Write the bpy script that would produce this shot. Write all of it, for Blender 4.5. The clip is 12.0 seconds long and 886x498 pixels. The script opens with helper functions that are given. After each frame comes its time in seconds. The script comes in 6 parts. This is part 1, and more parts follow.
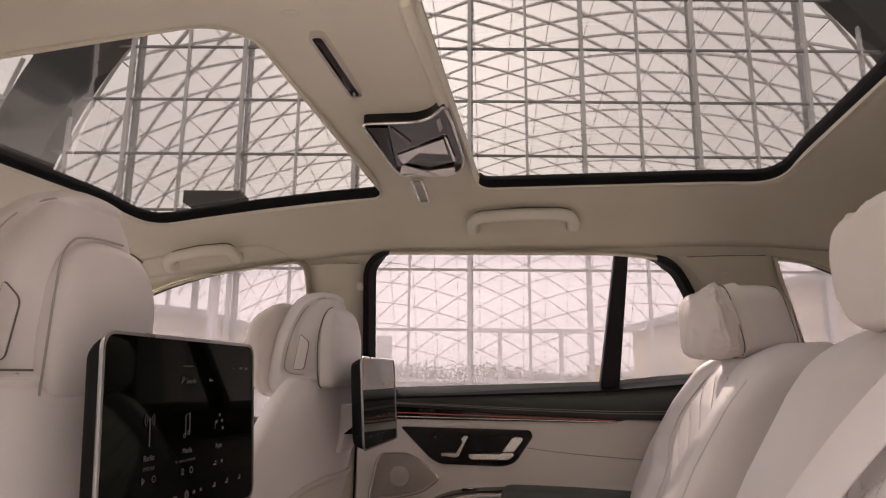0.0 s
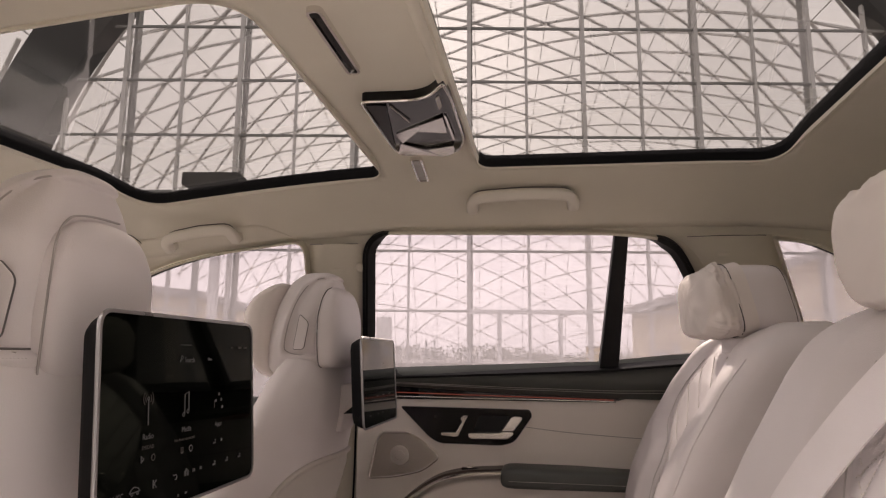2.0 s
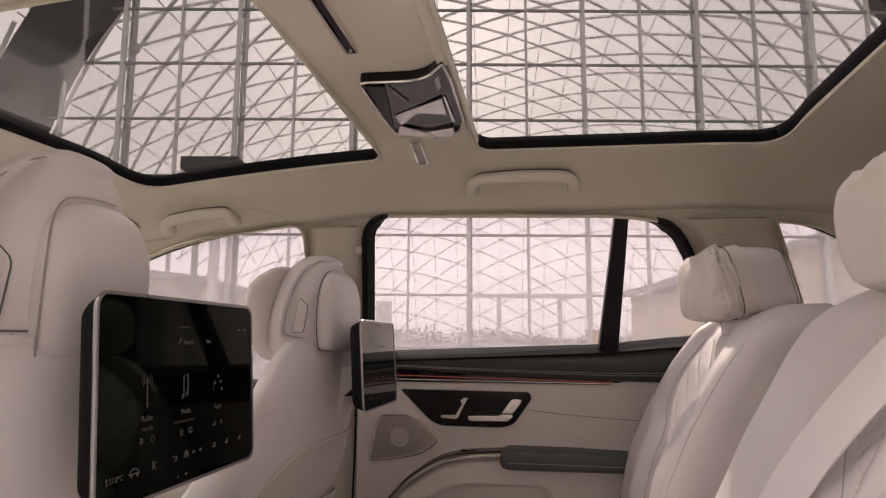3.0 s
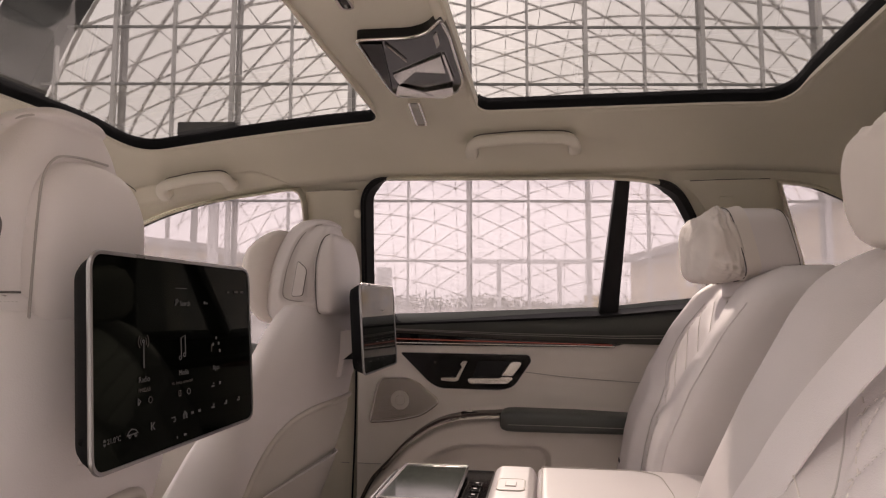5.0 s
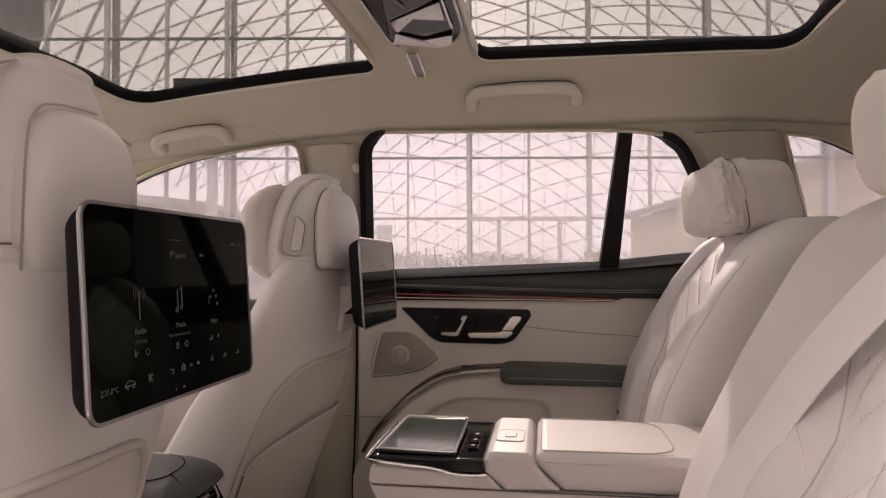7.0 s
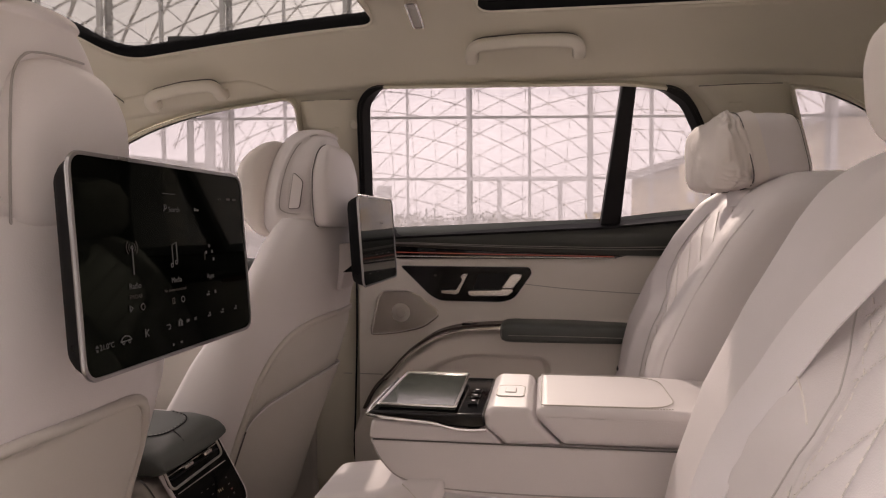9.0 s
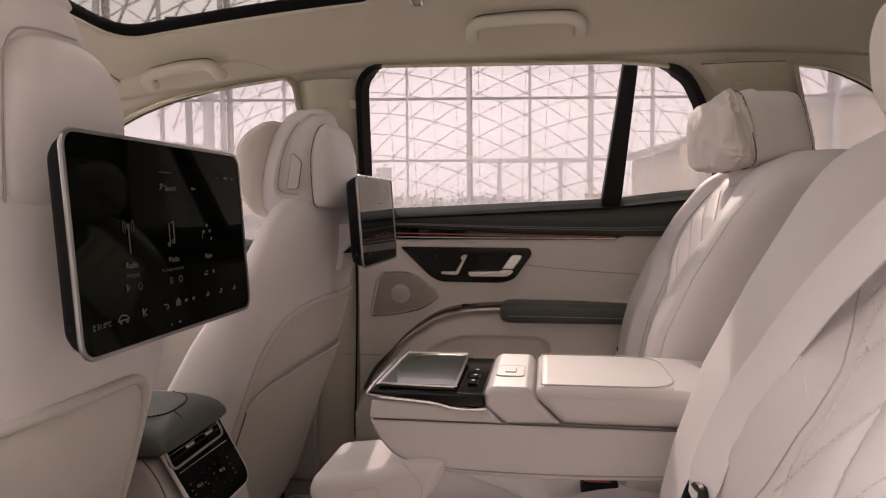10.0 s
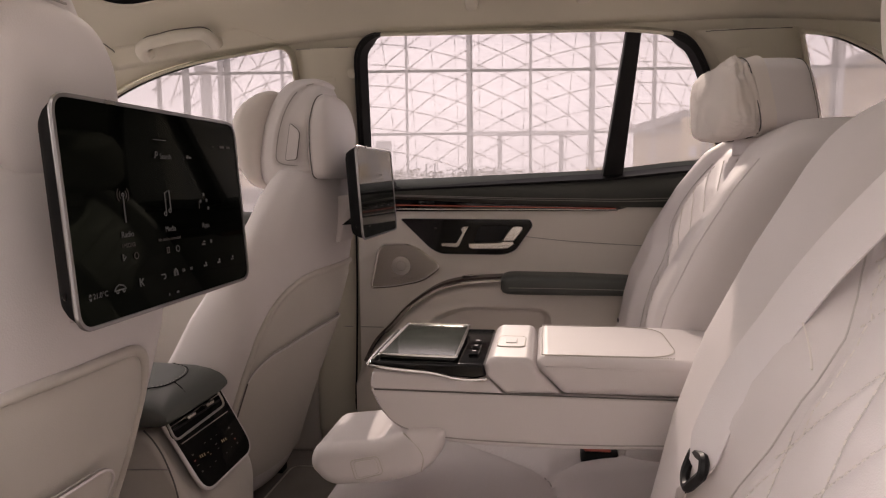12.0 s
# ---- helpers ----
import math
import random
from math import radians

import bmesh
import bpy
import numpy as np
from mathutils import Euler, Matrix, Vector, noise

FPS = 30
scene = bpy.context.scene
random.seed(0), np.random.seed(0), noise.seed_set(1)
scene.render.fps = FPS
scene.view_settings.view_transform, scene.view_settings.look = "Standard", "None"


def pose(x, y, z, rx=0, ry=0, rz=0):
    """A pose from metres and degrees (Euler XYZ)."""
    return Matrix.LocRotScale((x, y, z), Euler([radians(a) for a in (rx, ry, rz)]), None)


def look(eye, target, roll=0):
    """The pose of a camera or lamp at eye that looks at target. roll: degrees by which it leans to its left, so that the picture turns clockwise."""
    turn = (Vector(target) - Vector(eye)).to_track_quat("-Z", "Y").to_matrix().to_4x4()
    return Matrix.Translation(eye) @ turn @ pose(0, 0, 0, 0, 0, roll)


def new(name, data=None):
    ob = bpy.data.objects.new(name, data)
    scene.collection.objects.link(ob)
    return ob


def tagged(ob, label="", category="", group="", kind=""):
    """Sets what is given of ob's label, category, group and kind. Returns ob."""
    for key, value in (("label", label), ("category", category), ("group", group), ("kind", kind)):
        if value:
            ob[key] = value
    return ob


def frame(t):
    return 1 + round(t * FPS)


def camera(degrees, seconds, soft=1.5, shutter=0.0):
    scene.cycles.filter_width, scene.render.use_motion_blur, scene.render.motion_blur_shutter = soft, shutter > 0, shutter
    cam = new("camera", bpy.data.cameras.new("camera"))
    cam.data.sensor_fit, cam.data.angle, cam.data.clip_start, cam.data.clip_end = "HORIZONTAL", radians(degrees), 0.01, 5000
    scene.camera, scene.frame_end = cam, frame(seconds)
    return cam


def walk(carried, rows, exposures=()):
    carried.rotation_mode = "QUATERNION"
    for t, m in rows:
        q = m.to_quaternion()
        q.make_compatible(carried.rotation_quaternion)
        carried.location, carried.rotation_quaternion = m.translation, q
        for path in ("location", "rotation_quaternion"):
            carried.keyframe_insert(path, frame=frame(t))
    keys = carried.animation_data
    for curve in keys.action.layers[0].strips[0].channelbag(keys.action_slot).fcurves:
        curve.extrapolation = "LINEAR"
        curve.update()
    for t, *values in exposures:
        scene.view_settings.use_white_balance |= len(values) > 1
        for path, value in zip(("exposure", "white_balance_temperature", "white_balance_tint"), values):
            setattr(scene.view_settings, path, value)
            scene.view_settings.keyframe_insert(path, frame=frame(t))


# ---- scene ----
EXPOSURE, KELVIN, TINT = 2.43, 7250, 23
cam = camera(68.5, 12.0, 1.2)
# seconds, eye, yaw, pitch, roll
PATH = [
    (0.0, (0.0378, -0.0485, 1.1986), 9.075, 11.009, 0.456),
    (0.5, (0.0380, -0.0477, 1.1981), 9.080, 10.711, 0.448),
    (1.0, (0.0378, -0.0463, 1.1976), 9.068, 10.414, 0.431),
    (1.5, (0.0375, -0.0445, 1.1969), 9.048, 9.965, 0.405),
    (2.0, (0.0371, -0.0424, 1.1961), 9.025, 9.394, 0.372),
    (2.5, (0.0368, -0.0399, 1.1952), 9.003, 8.697, 0.332),
    (3.0, (0.0365, -0.0373, 1.1941), 8.984, 7.999, 0.287),
    (3.5, (0.0362, -0.0345, 1.1930), 8.970, 7.313, 0.237),
    (4.0, (0.0359, -0.0316, 1.1917), 8.961, 6.584, 0.184),
    (4.5, (0.0357, -0.0285, 1.1903), 8.957, 5.818, 0.129),
    (5.0, (0.0354, -0.0254, 1.1889), 8.958, 5.019, 0.072),
    (5.5, (0.0352, -0.0223, 1.1873), 8.961, 4.120, 0.015),
    (6.0, (0.0349, -0.0191, 1.1857), 8.967, 3.171, -0.042),
    (6.5, (0.0346, -0.0158, 1.1841), 8.974, 2.189, -0.098),
    (7.0, (0.0343, -0.0126, 1.1824), 8.982, 1.298, -0.155),
    (7.5, (0.0339, -0.0094, 1.1806), 8.989, 0.411, -0.210),
    (8.0, (0.0336, -0.0063, 1.1788), 8.997, -0.466, -0.264),
    (8.5, (0.0333, -0.0032, 1.1771), 9.004, -1.324, -0.318),
    (9.0, (0.0330, -0.0003, 1.1753), 9.012, -2.153, -0.370),
    (9.5, (0.0328, 0.0025, 1.1735), 9.020, -2.928, -0.422),
    (10.0, (0.0326, 0.0051, 1.1718), 9.029, -3.724, -0.472),
    (10.5, (0.0325, 0.0075, 1.1702), 9.039, -4.438, -0.520),
    (11.0, (0.0323, 0.0096, 1.1687), 9.051, -5.102, -0.566),
    (11.5, (0.0319, 0.0114, 1.1674), 9.064, -5.588, -0.607),
    (12.0, (0.0313, 0.0129, 1.1663), 9.077, -6.019, -0.643),
]


def aim(eye, yaw, pitch, roll):
    a, p = radians(yaw), radians(pitch)
    way = Vector((-math.sin(a) * math.cos(p), math.cos(a) * math.cos(p), math.sin(p)))
    return look(eye, Vector(eye) + way, roll)


walk(cam, [(t, aim(e, yaw, pitch, roll)) for t, e, yaw, pitch, roll in PATH], [(0.0, EXPOSURE, KELVIN, TINT), (12.0, EXPOSURE, KELVIN, TINT)])

# ---- world and sun ----
SUN_ELEVATION, SUN_AZIMUTH = 30.6, 9.6          # degrees; azimuth turned from +y towards -x
HAZE = 8.8                                      # brightness of the even haze over the sky
world = bpy.data.worlds.new("sky")
scene.world = world
world.use_nodes = True
wn = world.node_tree.nodes
wl = world.node_tree.links
sky = wn.new("ShaderNodeTexSky")
sky.sky_type, sky.sun_disc = "NISHITA", False
sky.sun_elevation, sky.sun_rotation = radians(SUN_ELEVATION), radians(-SUN_AZIMUTH)
sky.dust_density, sky.air_density, sky.ozone_density = 4.0, 1.0, 1.0
haze = wn.new("ShaderNodeHueSaturation")
haze.inputs["Saturation"].default_value = 0.12
wl.new(sky.outputs["Color"], haze.inputs["Color"])
cloud = wn.new("ShaderNodeMixRGB")
cloud.inputs["Fac"].default_value, cloud.inputs["Color2"].default_value = 0.85, (HAZE, HAZE, HAZE, 1)
wl.new(haze.outputs["Color"], cloud.inputs["Color1"])
wl.new(cloud.outputs["Color"], wn["Background"].inputs["Color"])
wn["Background"].inputs["Strength"].default_value = 0.13
sun = new("sun", bpy.data.lights.new("sun", "SUN"))
sun.data.energy, sun.data.angle, sun.data.color = 0.62, radians(1.0), (1.0, 0.93, 0.84)
SUN_WAY = Vector((-math.sin(radians(SUN_AZIMUTH)) * math.cos(radians(SUN_ELEVATION)), math.cos(radians(SUN_AZIMUTH)) * math.cos(radians(SUN_ELEVATION)), math.sin(radians(SUN_ELEVATION))))
sun.matrix_world = look(SUN_WAY * 50, (0, 0, 0))


# ---- materials ----
def shader(name):
    m = bpy.data.materials.new(name)
    m.use_nodes = True
    return m, m.node_tree.nodes, m.node_tree.links, m.node_tree.nodes["Principled BSDF"]


def surface(name, colour, rough=0.5, metal=0.0, grain=400.0, bump=0.1, vary=0.06, blotch=6.0, coat=0.0, cell=False, rough_vary=0.1, random_piece=0.0):
    """A plain surface with blotches, grain and fine relief, in real size."""
    m, n, l, p = shader(name)
    where = n.new("ShaderNodeTexCoord")
    big = n.new("ShaderNodeTexNoise")
    big.inputs["Scale"].default_value, big.inputs["Detail"].default_value = blotch, 4
    fine = n.new("ShaderNodeTexVoronoi" if cell else "ShaderNodeTexNoise")
    fine.inputs["Scale"].default_value = grain
    for k in (big, fine):
        l.new(where.outputs["Object"], k.inputs["Vector"])
    ramp = n.new("ShaderNodeValToRGB")
    lo, hi = [c * (1 - vary) for c in colour], [min(1, c * (1 + vary)) for c in colour]
    ramp.color_ramp.elements[0].color, ramp.color_ramp.elements[1].color = (*lo, 1), (*hi, 1)
    ramp.color_ramp.elements[0].position, ramp.color_ramp.elements[1].position = 0.3, 0.7
    l.new(big.outputs["Fac"], ramp.inputs["Fac"])
    colour_out = ramp.outputs["Color"]
    if random_piece:
        info = n.new("ShaderNodeObjectInfo")
        hsv = n.new("ShaderNodeHueSaturation")
        span = n.new("ShaderNodeMapRange")
        span.inputs["To Min"].default_value, span.inputs["To Max"].default_value = 1 - random_piece, 1 + random_piece
        l.new(info.outputs["Random"], span.inputs["Value"])
        l.new(span.outputs["Result"], hsv.inputs["Value"])
        l.new(colour_out, hsv.inputs["Color"])
        colour_out = hsv.outputs["Color"]
    l.new(colour_out, p.inputs["Base Color"])
    wear = n.new("ShaderNodeMapRange")
    wear.inputs["To Min"].default_value, wear.inputs["To Max"].default_value = max(0.02, rough - rough_vary), min(1, rough + rough_vary)
    l.new(big.outputs["Fac"], wear.inputs["Value"])
    l.new(wear.outputs["Result"], p.inputs["Roughness"])
    p.inputs["Metallic"].default_value, p.inputs["Coat Weight"].default_value = metal, coat
    if bump:
        relief = n.new("ShaderNodeBump")
        relief.inputs["Strength"].default_value, relief.inputs["Distance"].default_value = bump, 0.001
        l.new(fine.outputs["Distance" if cell else "Fac"], relief.inputs["Height"])
        l.new(relief.outputs["Normal"], p.inputs["Normal"])
    return m


def pane_material(name, tint, gloss=0.03, haze_film=0.0):
    """Thin glass: lets light pass with a tint, mirrors a little, and carries a pale film that stands in for haze."""
    m, n, l, p = shader(name)
    n.remove(p)
    clear, mirror, mix, edge = n.new("ShaderNodeBsdfTransparent"), n.new("ShaderNodeBsdfGlossy"), n.new("ShaderNodeMixShader"), n.new("ShaderNodeLayerWeight")
    clear.inputs["Color"].default_value, mirror.inputs["Roughness"].default_value = (*tint, 1), gloss
    steep, amount = n.new("ShaderNodeMath"), n.new("ShaderNodeMath")
    steep.operation, steep.inputs[1].default_value = "POWER", 5.0
    amount.operation, amount.inputs[1].default_value, amount.inputs[2].default_value = "MULTIPLY_ADD", 0.6, 0.045
    l.new(edge.outputs["Facing"], steep.inputs[0])
    l.new(steep.outputs[0], amount.inputs[0])
    l.new(amount.outputs[0], mix.inputs["Fac"])
    film, veil, veil_noise = n.new("ShaderNodeBsdfTranslucent"), n.new("ShaderNodeMixShader"), n.new("ShaderNodeTexNoise")
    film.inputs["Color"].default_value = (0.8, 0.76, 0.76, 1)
    veil_noise.inputs["Scale"].default_value = 3.0
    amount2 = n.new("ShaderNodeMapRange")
    amount2.inputs["To Min"].default_value, amount2.inputs["To Max"].default_value = haze_film * 0.8, haze_film * 1.2
    l.new(veil_noise.outputs["Fac"], amount2.inputs["Value"])
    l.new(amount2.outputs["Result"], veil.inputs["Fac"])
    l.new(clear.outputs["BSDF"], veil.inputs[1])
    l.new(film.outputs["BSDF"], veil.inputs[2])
    l.new(veil.outputs["Shader"], mix.inputs[1])
    l.new(mirror.outputs["BSDF"], mix.inputs[2])
    l.new(mix.outputs["Shader"], n["Material Output"].inputs["Surface"])
    return m


def glow(name, colour, strength):
    m, n, l, p = shader(name)
    p.inputs["Base Color"].default_value = (0.01, 0.01, 0.01, 1)
    p.inputs["Emission Color"].default_value, p.inputs["Emission Strength"].default_value = (*colour, 1), strength
    return m


LEATHER = surface("white_leather", (0.705, 0.657, 0.655), 0.48, grain=700, bump=0.14, vary=0.03, cell=True)
LEATHER.node_tree.nodes["Principled BSDF"].inputs["Specular IOR Level"].default_value = 0.4
CLOTH = surface("white_pillow_cloth", (0.74, 0.68, 0.64), 0.75, grain=1500, bump=0.15, vary=0.03)
DOOR_LEATHER = surface("pale_door_leather", (0.80, 0.75, 0.70), 0.45, grain=800, bump=0.12, vary=0.03, cell=True)
PANEL = surface("beige_panel", (0.57, 0.527, 0.485), 0.5, grain=900, bump=0.1, vary=0.03, cell=True)
LINER = surface("beige_roof_cloth", (0.74, 0.695, 0.595), 0.9, grain=1300, bump=0.25, vary=0.03)
PLASTIC = surface("beige_plastic", (0.70, 0.66, 0.56), 0.5, grain=800, bump=0.06, vary=0.02)
HANDLE = surface("pale_handle_plastic", (0.79, 0.745, 0.655), 0.42, grain=800, bump=0.04, vary=0.02)
DARK = surface("dark_grey_leather", (0.072, 0.079, 0.073), 0.5, grain=700, bump=0.2, vary=0.12, cell=True)
SEAM_SOFT = surface("soft_seam", (0.40, 0.37, 0.355), 0.7, grain=900, bump=0.0)
SEAM_PALE = surface("pale_seam", (0.55, 0.515, 0.495), 0.7, grain=900, bump=0.0)
SEAM = surface("seam_shadow", (0.13, 0.12, 0.115), 0.8, grain=900, bump=0.0)
THREAD = surface("white_thread", (0.74, 0.69, 0.65), 0.7, grain=900, bump=0.0)
THREAD_GREY = surface("grey_thread", (0.30, 0.29, 0.28), 0.7, grain=900, bump=0.0)
RUBBER = surface("black_rubber", (0.008, 0.008, 0.009), 0.85, grain=500, bump=0.1, vary=0.2)
RUBBER.node_tree.nodes["Principled BSDF"].inputs["Specular IOR Level"].default_value = 0.15
BLACK = surface("black_gloss", (0.006, 0.006, 0.007), 0.07, grain=300, bump=0.0, vary=0.1, rough_vary=0.03)
BLACK.node_tree.nodes["Principled BSDF"].inputs["IOR"].default_value = 1.42
FRAME_BLACK = surface("black_satin", (0.010, 0.010, 0.011), 0.48, grain=600, bump=0.05, vary=0.15)
FRAME_BLACK.node_tree.nodes["Principled BSDF"].inputs["Specular IOR Level"].default_value = 0.22
GREY_METAL = surface("dark_grey_metal", (0.045, 0.045, 0.05), 0.35, 0.7, grain=600, bump=0.04)
CHROME = surface("satin_chrome", (0.78, 0.75, 0.72), 0.18, 1.0, grain=400, bump=0.0, vary=0.03, rough_vary=0.06)
GRILLE = surface("pale_metal_grille", (0.62, 0.59, 0.555), 0.22, 0.95, grain=1200, bump=0.04, vary=0.05)
SPUN = surface("spun_metal", (0.66, 0.63, 0.60), 0.30, 1.0, grain=1200, bump=0.02, vary=0.04)
SPUN.node_tree.nodes["Principled BSDF"].inputs["Anisotropic"].default_value = 0.85
lathe = SPUN.node_tree.nodes.new("ShaderNodeTangent")
lathe.direction_type, lathe.axis = "RADIAL", "Y"
SPUN.node_tree.links.new(lathe.outputs["Tangent"], SPUN.node_tree.nodes["Principled BSDF"].inputs["Tangent"])
SATIN = surface("dark_satin_silver", (0.34, 0.33, 0.335), 0.3, 1.0, grain=1200, bump=0.03, vary=0.04)
SILVER = surface("brushed_silver", (0.50, 0.48, 0.45), 0.32, 1.0, grain=1200, bump=0.05, vary=0.05)
WEBBING = surface("white_belt_webbing", (0.80, 0.755, 0.765), 0.6, grain=1000, bump=0.3, vary=0.03)
CARPET = surface("beige_carpet", (0.30, 0.275, 0.25), 0.95, grain=900, bump=0.6, vary=0.1, blotch=12)
RED = surface("red_button", (0.52, 0.11, 0.09), 0.4, grain=500, bump=0.0)
WOOD = surface("dark_wood_trim", (0.085, 0.066, 0.056), 0.4, grain=200, bump=0.05, vary=0.3, coat=0.3)
STEEL = surface("grey_painted_steel", (0.45, 0.45, 0.44), 0.5, grain=40, bump=0.05, vary=0.12, blotch=0.8)
STEEL_DARK = surface("dark_grey_painted_steel", (0.20, 0.205, 0.20), 0.5, grain=40, bump=0.05, vary=0.15, blotch=0.8)
STEEL_MID = surface("light_grey_painted_steel", (0.62, 0.61, 0.60), 0.5, grain=40, bump=0.05, vary=0.12, blotch=0.8)
STEEL_PALE = surface("pale_painted_steel", (0.82, 0.81, 0.80), 0.5, grain=40, bump=0.05, vary=0.1, blotch=0.8)
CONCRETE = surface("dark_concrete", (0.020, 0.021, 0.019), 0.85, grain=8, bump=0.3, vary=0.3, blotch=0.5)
PAVING = surface("pale_paving", (0.31, 0.295, 0.28), 0.85, grain=12, bump=0.2, vary=0.15, blotch=0.25)
RENDER_WALL = surface("beige_building_wall", (0.78, 0.66, 0.48), 0.85, grain=5, bump=0.1, vary=0.12, blotch=0.3)
ROOF_GREY = surface("grey_roofing", (0.50, 0.49, 0.48), 0.7, grain=5, bump=0.1, vary=0.12, blotch=0.3)
YELLOW = surface("yellow_paint", (0.55, 0.36, 0.06), 0.5, grain=30, bump=0.0)
# leaf colour lightened well beyond real leaves to imitate distance haze
FOLIAGE = surface("haze_paled_foliage", (0.42, 0.41, 0.37), 0.8, grain=3, bump=0.1, vary=0.2, blotch=0.4)
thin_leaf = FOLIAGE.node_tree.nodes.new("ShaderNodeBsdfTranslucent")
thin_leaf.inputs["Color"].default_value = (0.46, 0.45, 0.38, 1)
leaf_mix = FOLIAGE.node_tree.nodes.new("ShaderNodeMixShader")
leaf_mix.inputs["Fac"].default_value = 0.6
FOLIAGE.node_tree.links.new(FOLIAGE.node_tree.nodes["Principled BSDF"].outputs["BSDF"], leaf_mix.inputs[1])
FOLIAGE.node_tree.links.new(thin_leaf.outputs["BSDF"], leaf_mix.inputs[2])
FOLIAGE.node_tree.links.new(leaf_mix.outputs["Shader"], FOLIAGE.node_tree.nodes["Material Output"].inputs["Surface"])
BACK_WALL = surface("plain_grey_wall", (0.165, 0.162, 0.157), 0.85, grain=8, bump=0.2, vary=0.15, blotch=0.3)
# a film on each pane pales the outside view in place of haze
GLASS = pane_material("window_glass", (0.113, 0.107, 0.115), haze_film=0.074)
CLEAR_GLASS = pane_material("windscreen_glass", (0.80, 0.80, 0.79), haze_film=0.01)
TINTED = pane_material("tinted_roof_glass", (0.096, 0.0955, 0.092), haze_film=0.004)
FACADE_GLASS = pane_material("facade_glass", (0.95, 0.95, 0.945), haze_film=0.18)
TABLET = surface("tablet_glass", (0.035, 0.042, 0.034), 0.08, grain=300, bump=0.0, vary=0.05, rough_vary=0.02)
TABLET.node_tree.nodes["Principled BSDF"].inputs["IOR"].default_value = 1.75
# near screen's glass, its reflection held weak by a low IOR
SCREEN = surface("screen_glass", (0.0015, 0.0018, 0.0015), 0.035, grain=300, bump=0.0, vary=0.05, rough_vary=0.01)
SCREEN.node_tree.nodes["Principled BSDF"].inputs["IOR"].default_value = 1.13
SCREEN.node_tree.nodes["Principled BSDF"].inputs["Specular Tint"].default_value = (0.55, 0.95, 0.38, 1.0)
# copy for the far screen, its brighter oblique reflection set by a high IOR
SCREEN_OBLIQUE = surface("screen_glass_mirroring", (0.004, 0.0045, 0.004), 0.035, grain=300, bump=0.0, vary=0.05, rough_vary=0.01)
SCREEN_OBLIQUE.node_tree.nodes["Principled BSDF"].inputs["IOR"].default_value = 1.9
UI = glow("screen_letters", (0.85, 0.83, 0.80), 0.0058)
UI_DIM = glow("screen_letters_dim", (0.75, 0.6, 0.5), 0.0036)
UI_AMBER = glow("panel_digits", (1.0, 0.72, 0.42), 0.022)
AMBIENT = glow("ambient_light_line", (1.0, 0.20, 0.12), 0.025)
DEEP = surface("deep_black_gloss", (0.006, 0.006, 0.006), 0.05, grain=300, bump=0.0, vary=0.1, rough_vary=0.02)
DEEP.node_tree.nodes["Principled BSDF"].inputs["IOR"].default_value = 1.16
LAMP_GLOW = surface("frosted_lamp_lens", (0.45, 0.43, 0.41), 0.25, grain=600, bump=0.1)

# ---- builders ----
ORIGIN = {}


def thing(name, base, label, category, group="", kind=""):
    ob = new(name)
    ob.location = base
    ob.empty_display_size = 0.05
    ORIGIN[ob] = Vector(base)
    return tagged(ob, label, category, group, kind)


def finish(bm, smooth=True, sharp=0.65):
    bmesh.ops.recalc_face_normals(bm, faces=bm.faces)
    for f in bm.faces:
        f.smooth = smooth
    if smooth:
        for e in bm.edges:
            if len(e.link_faces) == 2 and e.calc_face_angle(0) > sharp:
                e.smooth = False


def part(name, bm, material, parent=None, label="", smooth=True, sharp=0.65):
    """Links a bmesh, in world metres, as one mesh object under a thing or a part."""
    finish(bm, smooth, sharp)
    base = ORIGIN.get(parent, Vector((0, 0, 0)))
    bmesh.ops.translate(bm, verts=bm.verts, vec=-base)
    me = bpy.data.meshes.new(name)
    bm.to_mesh(me)
    bm.free()
    me.materials.append(material)
    ob = new(name, me)
    ob.parent = parent
    ORIGIN[ob] = base.copy()
    if smooth and len(me.polygons) < 6000:
        ob.modifiers.new("normals", "WEIGHTED_NORMAL").keep_sharp = True
    return tagged(ob, label)


def setting(name, bm, material, label, category, smooth=True):
    return tagged(part(name, bm, material, None, "", smooth), label, category, kind="structure")


def quads(bm, rows, closed=False):
    """Faces between rows of vertices."""
    for a, b in zip(rows, rows[1:]):
        n = len(a)
        for i in range(n if closed else n - 1):
            j = (i + 1) % n
            bm.faces.new((a[i], a[j], b[j], b[i]))


def loft(rings, cap=True):
    """A closed skin through rings of points."""
    bm = bmesh.new()
    rows = [[bm.verts.new(p) for p in r] for r in rings]
    quads(bm, rows, True)
    if cap:
        for r in (rows[0], rows[-1]):
            bm.faces.new(r)
    return bm


def ring(c, u, v, a, b, power=3.0, n=32):
    """A superellipse round c with half axes a along u and b along v."""
    c, u, v = Vector(c), Vector(u), Vector(v)
    out = []
    for i in range(n):
        t = 2 * math.pi * i / n
        ct, st = math.cos(t), math.sin(t)
        out.append(c + u * (a * math.copysign(abs(ct) ** (2 / power), ct)) + v * (b * math.copysign(abs(st) ** (2 / power), st)))
    return out


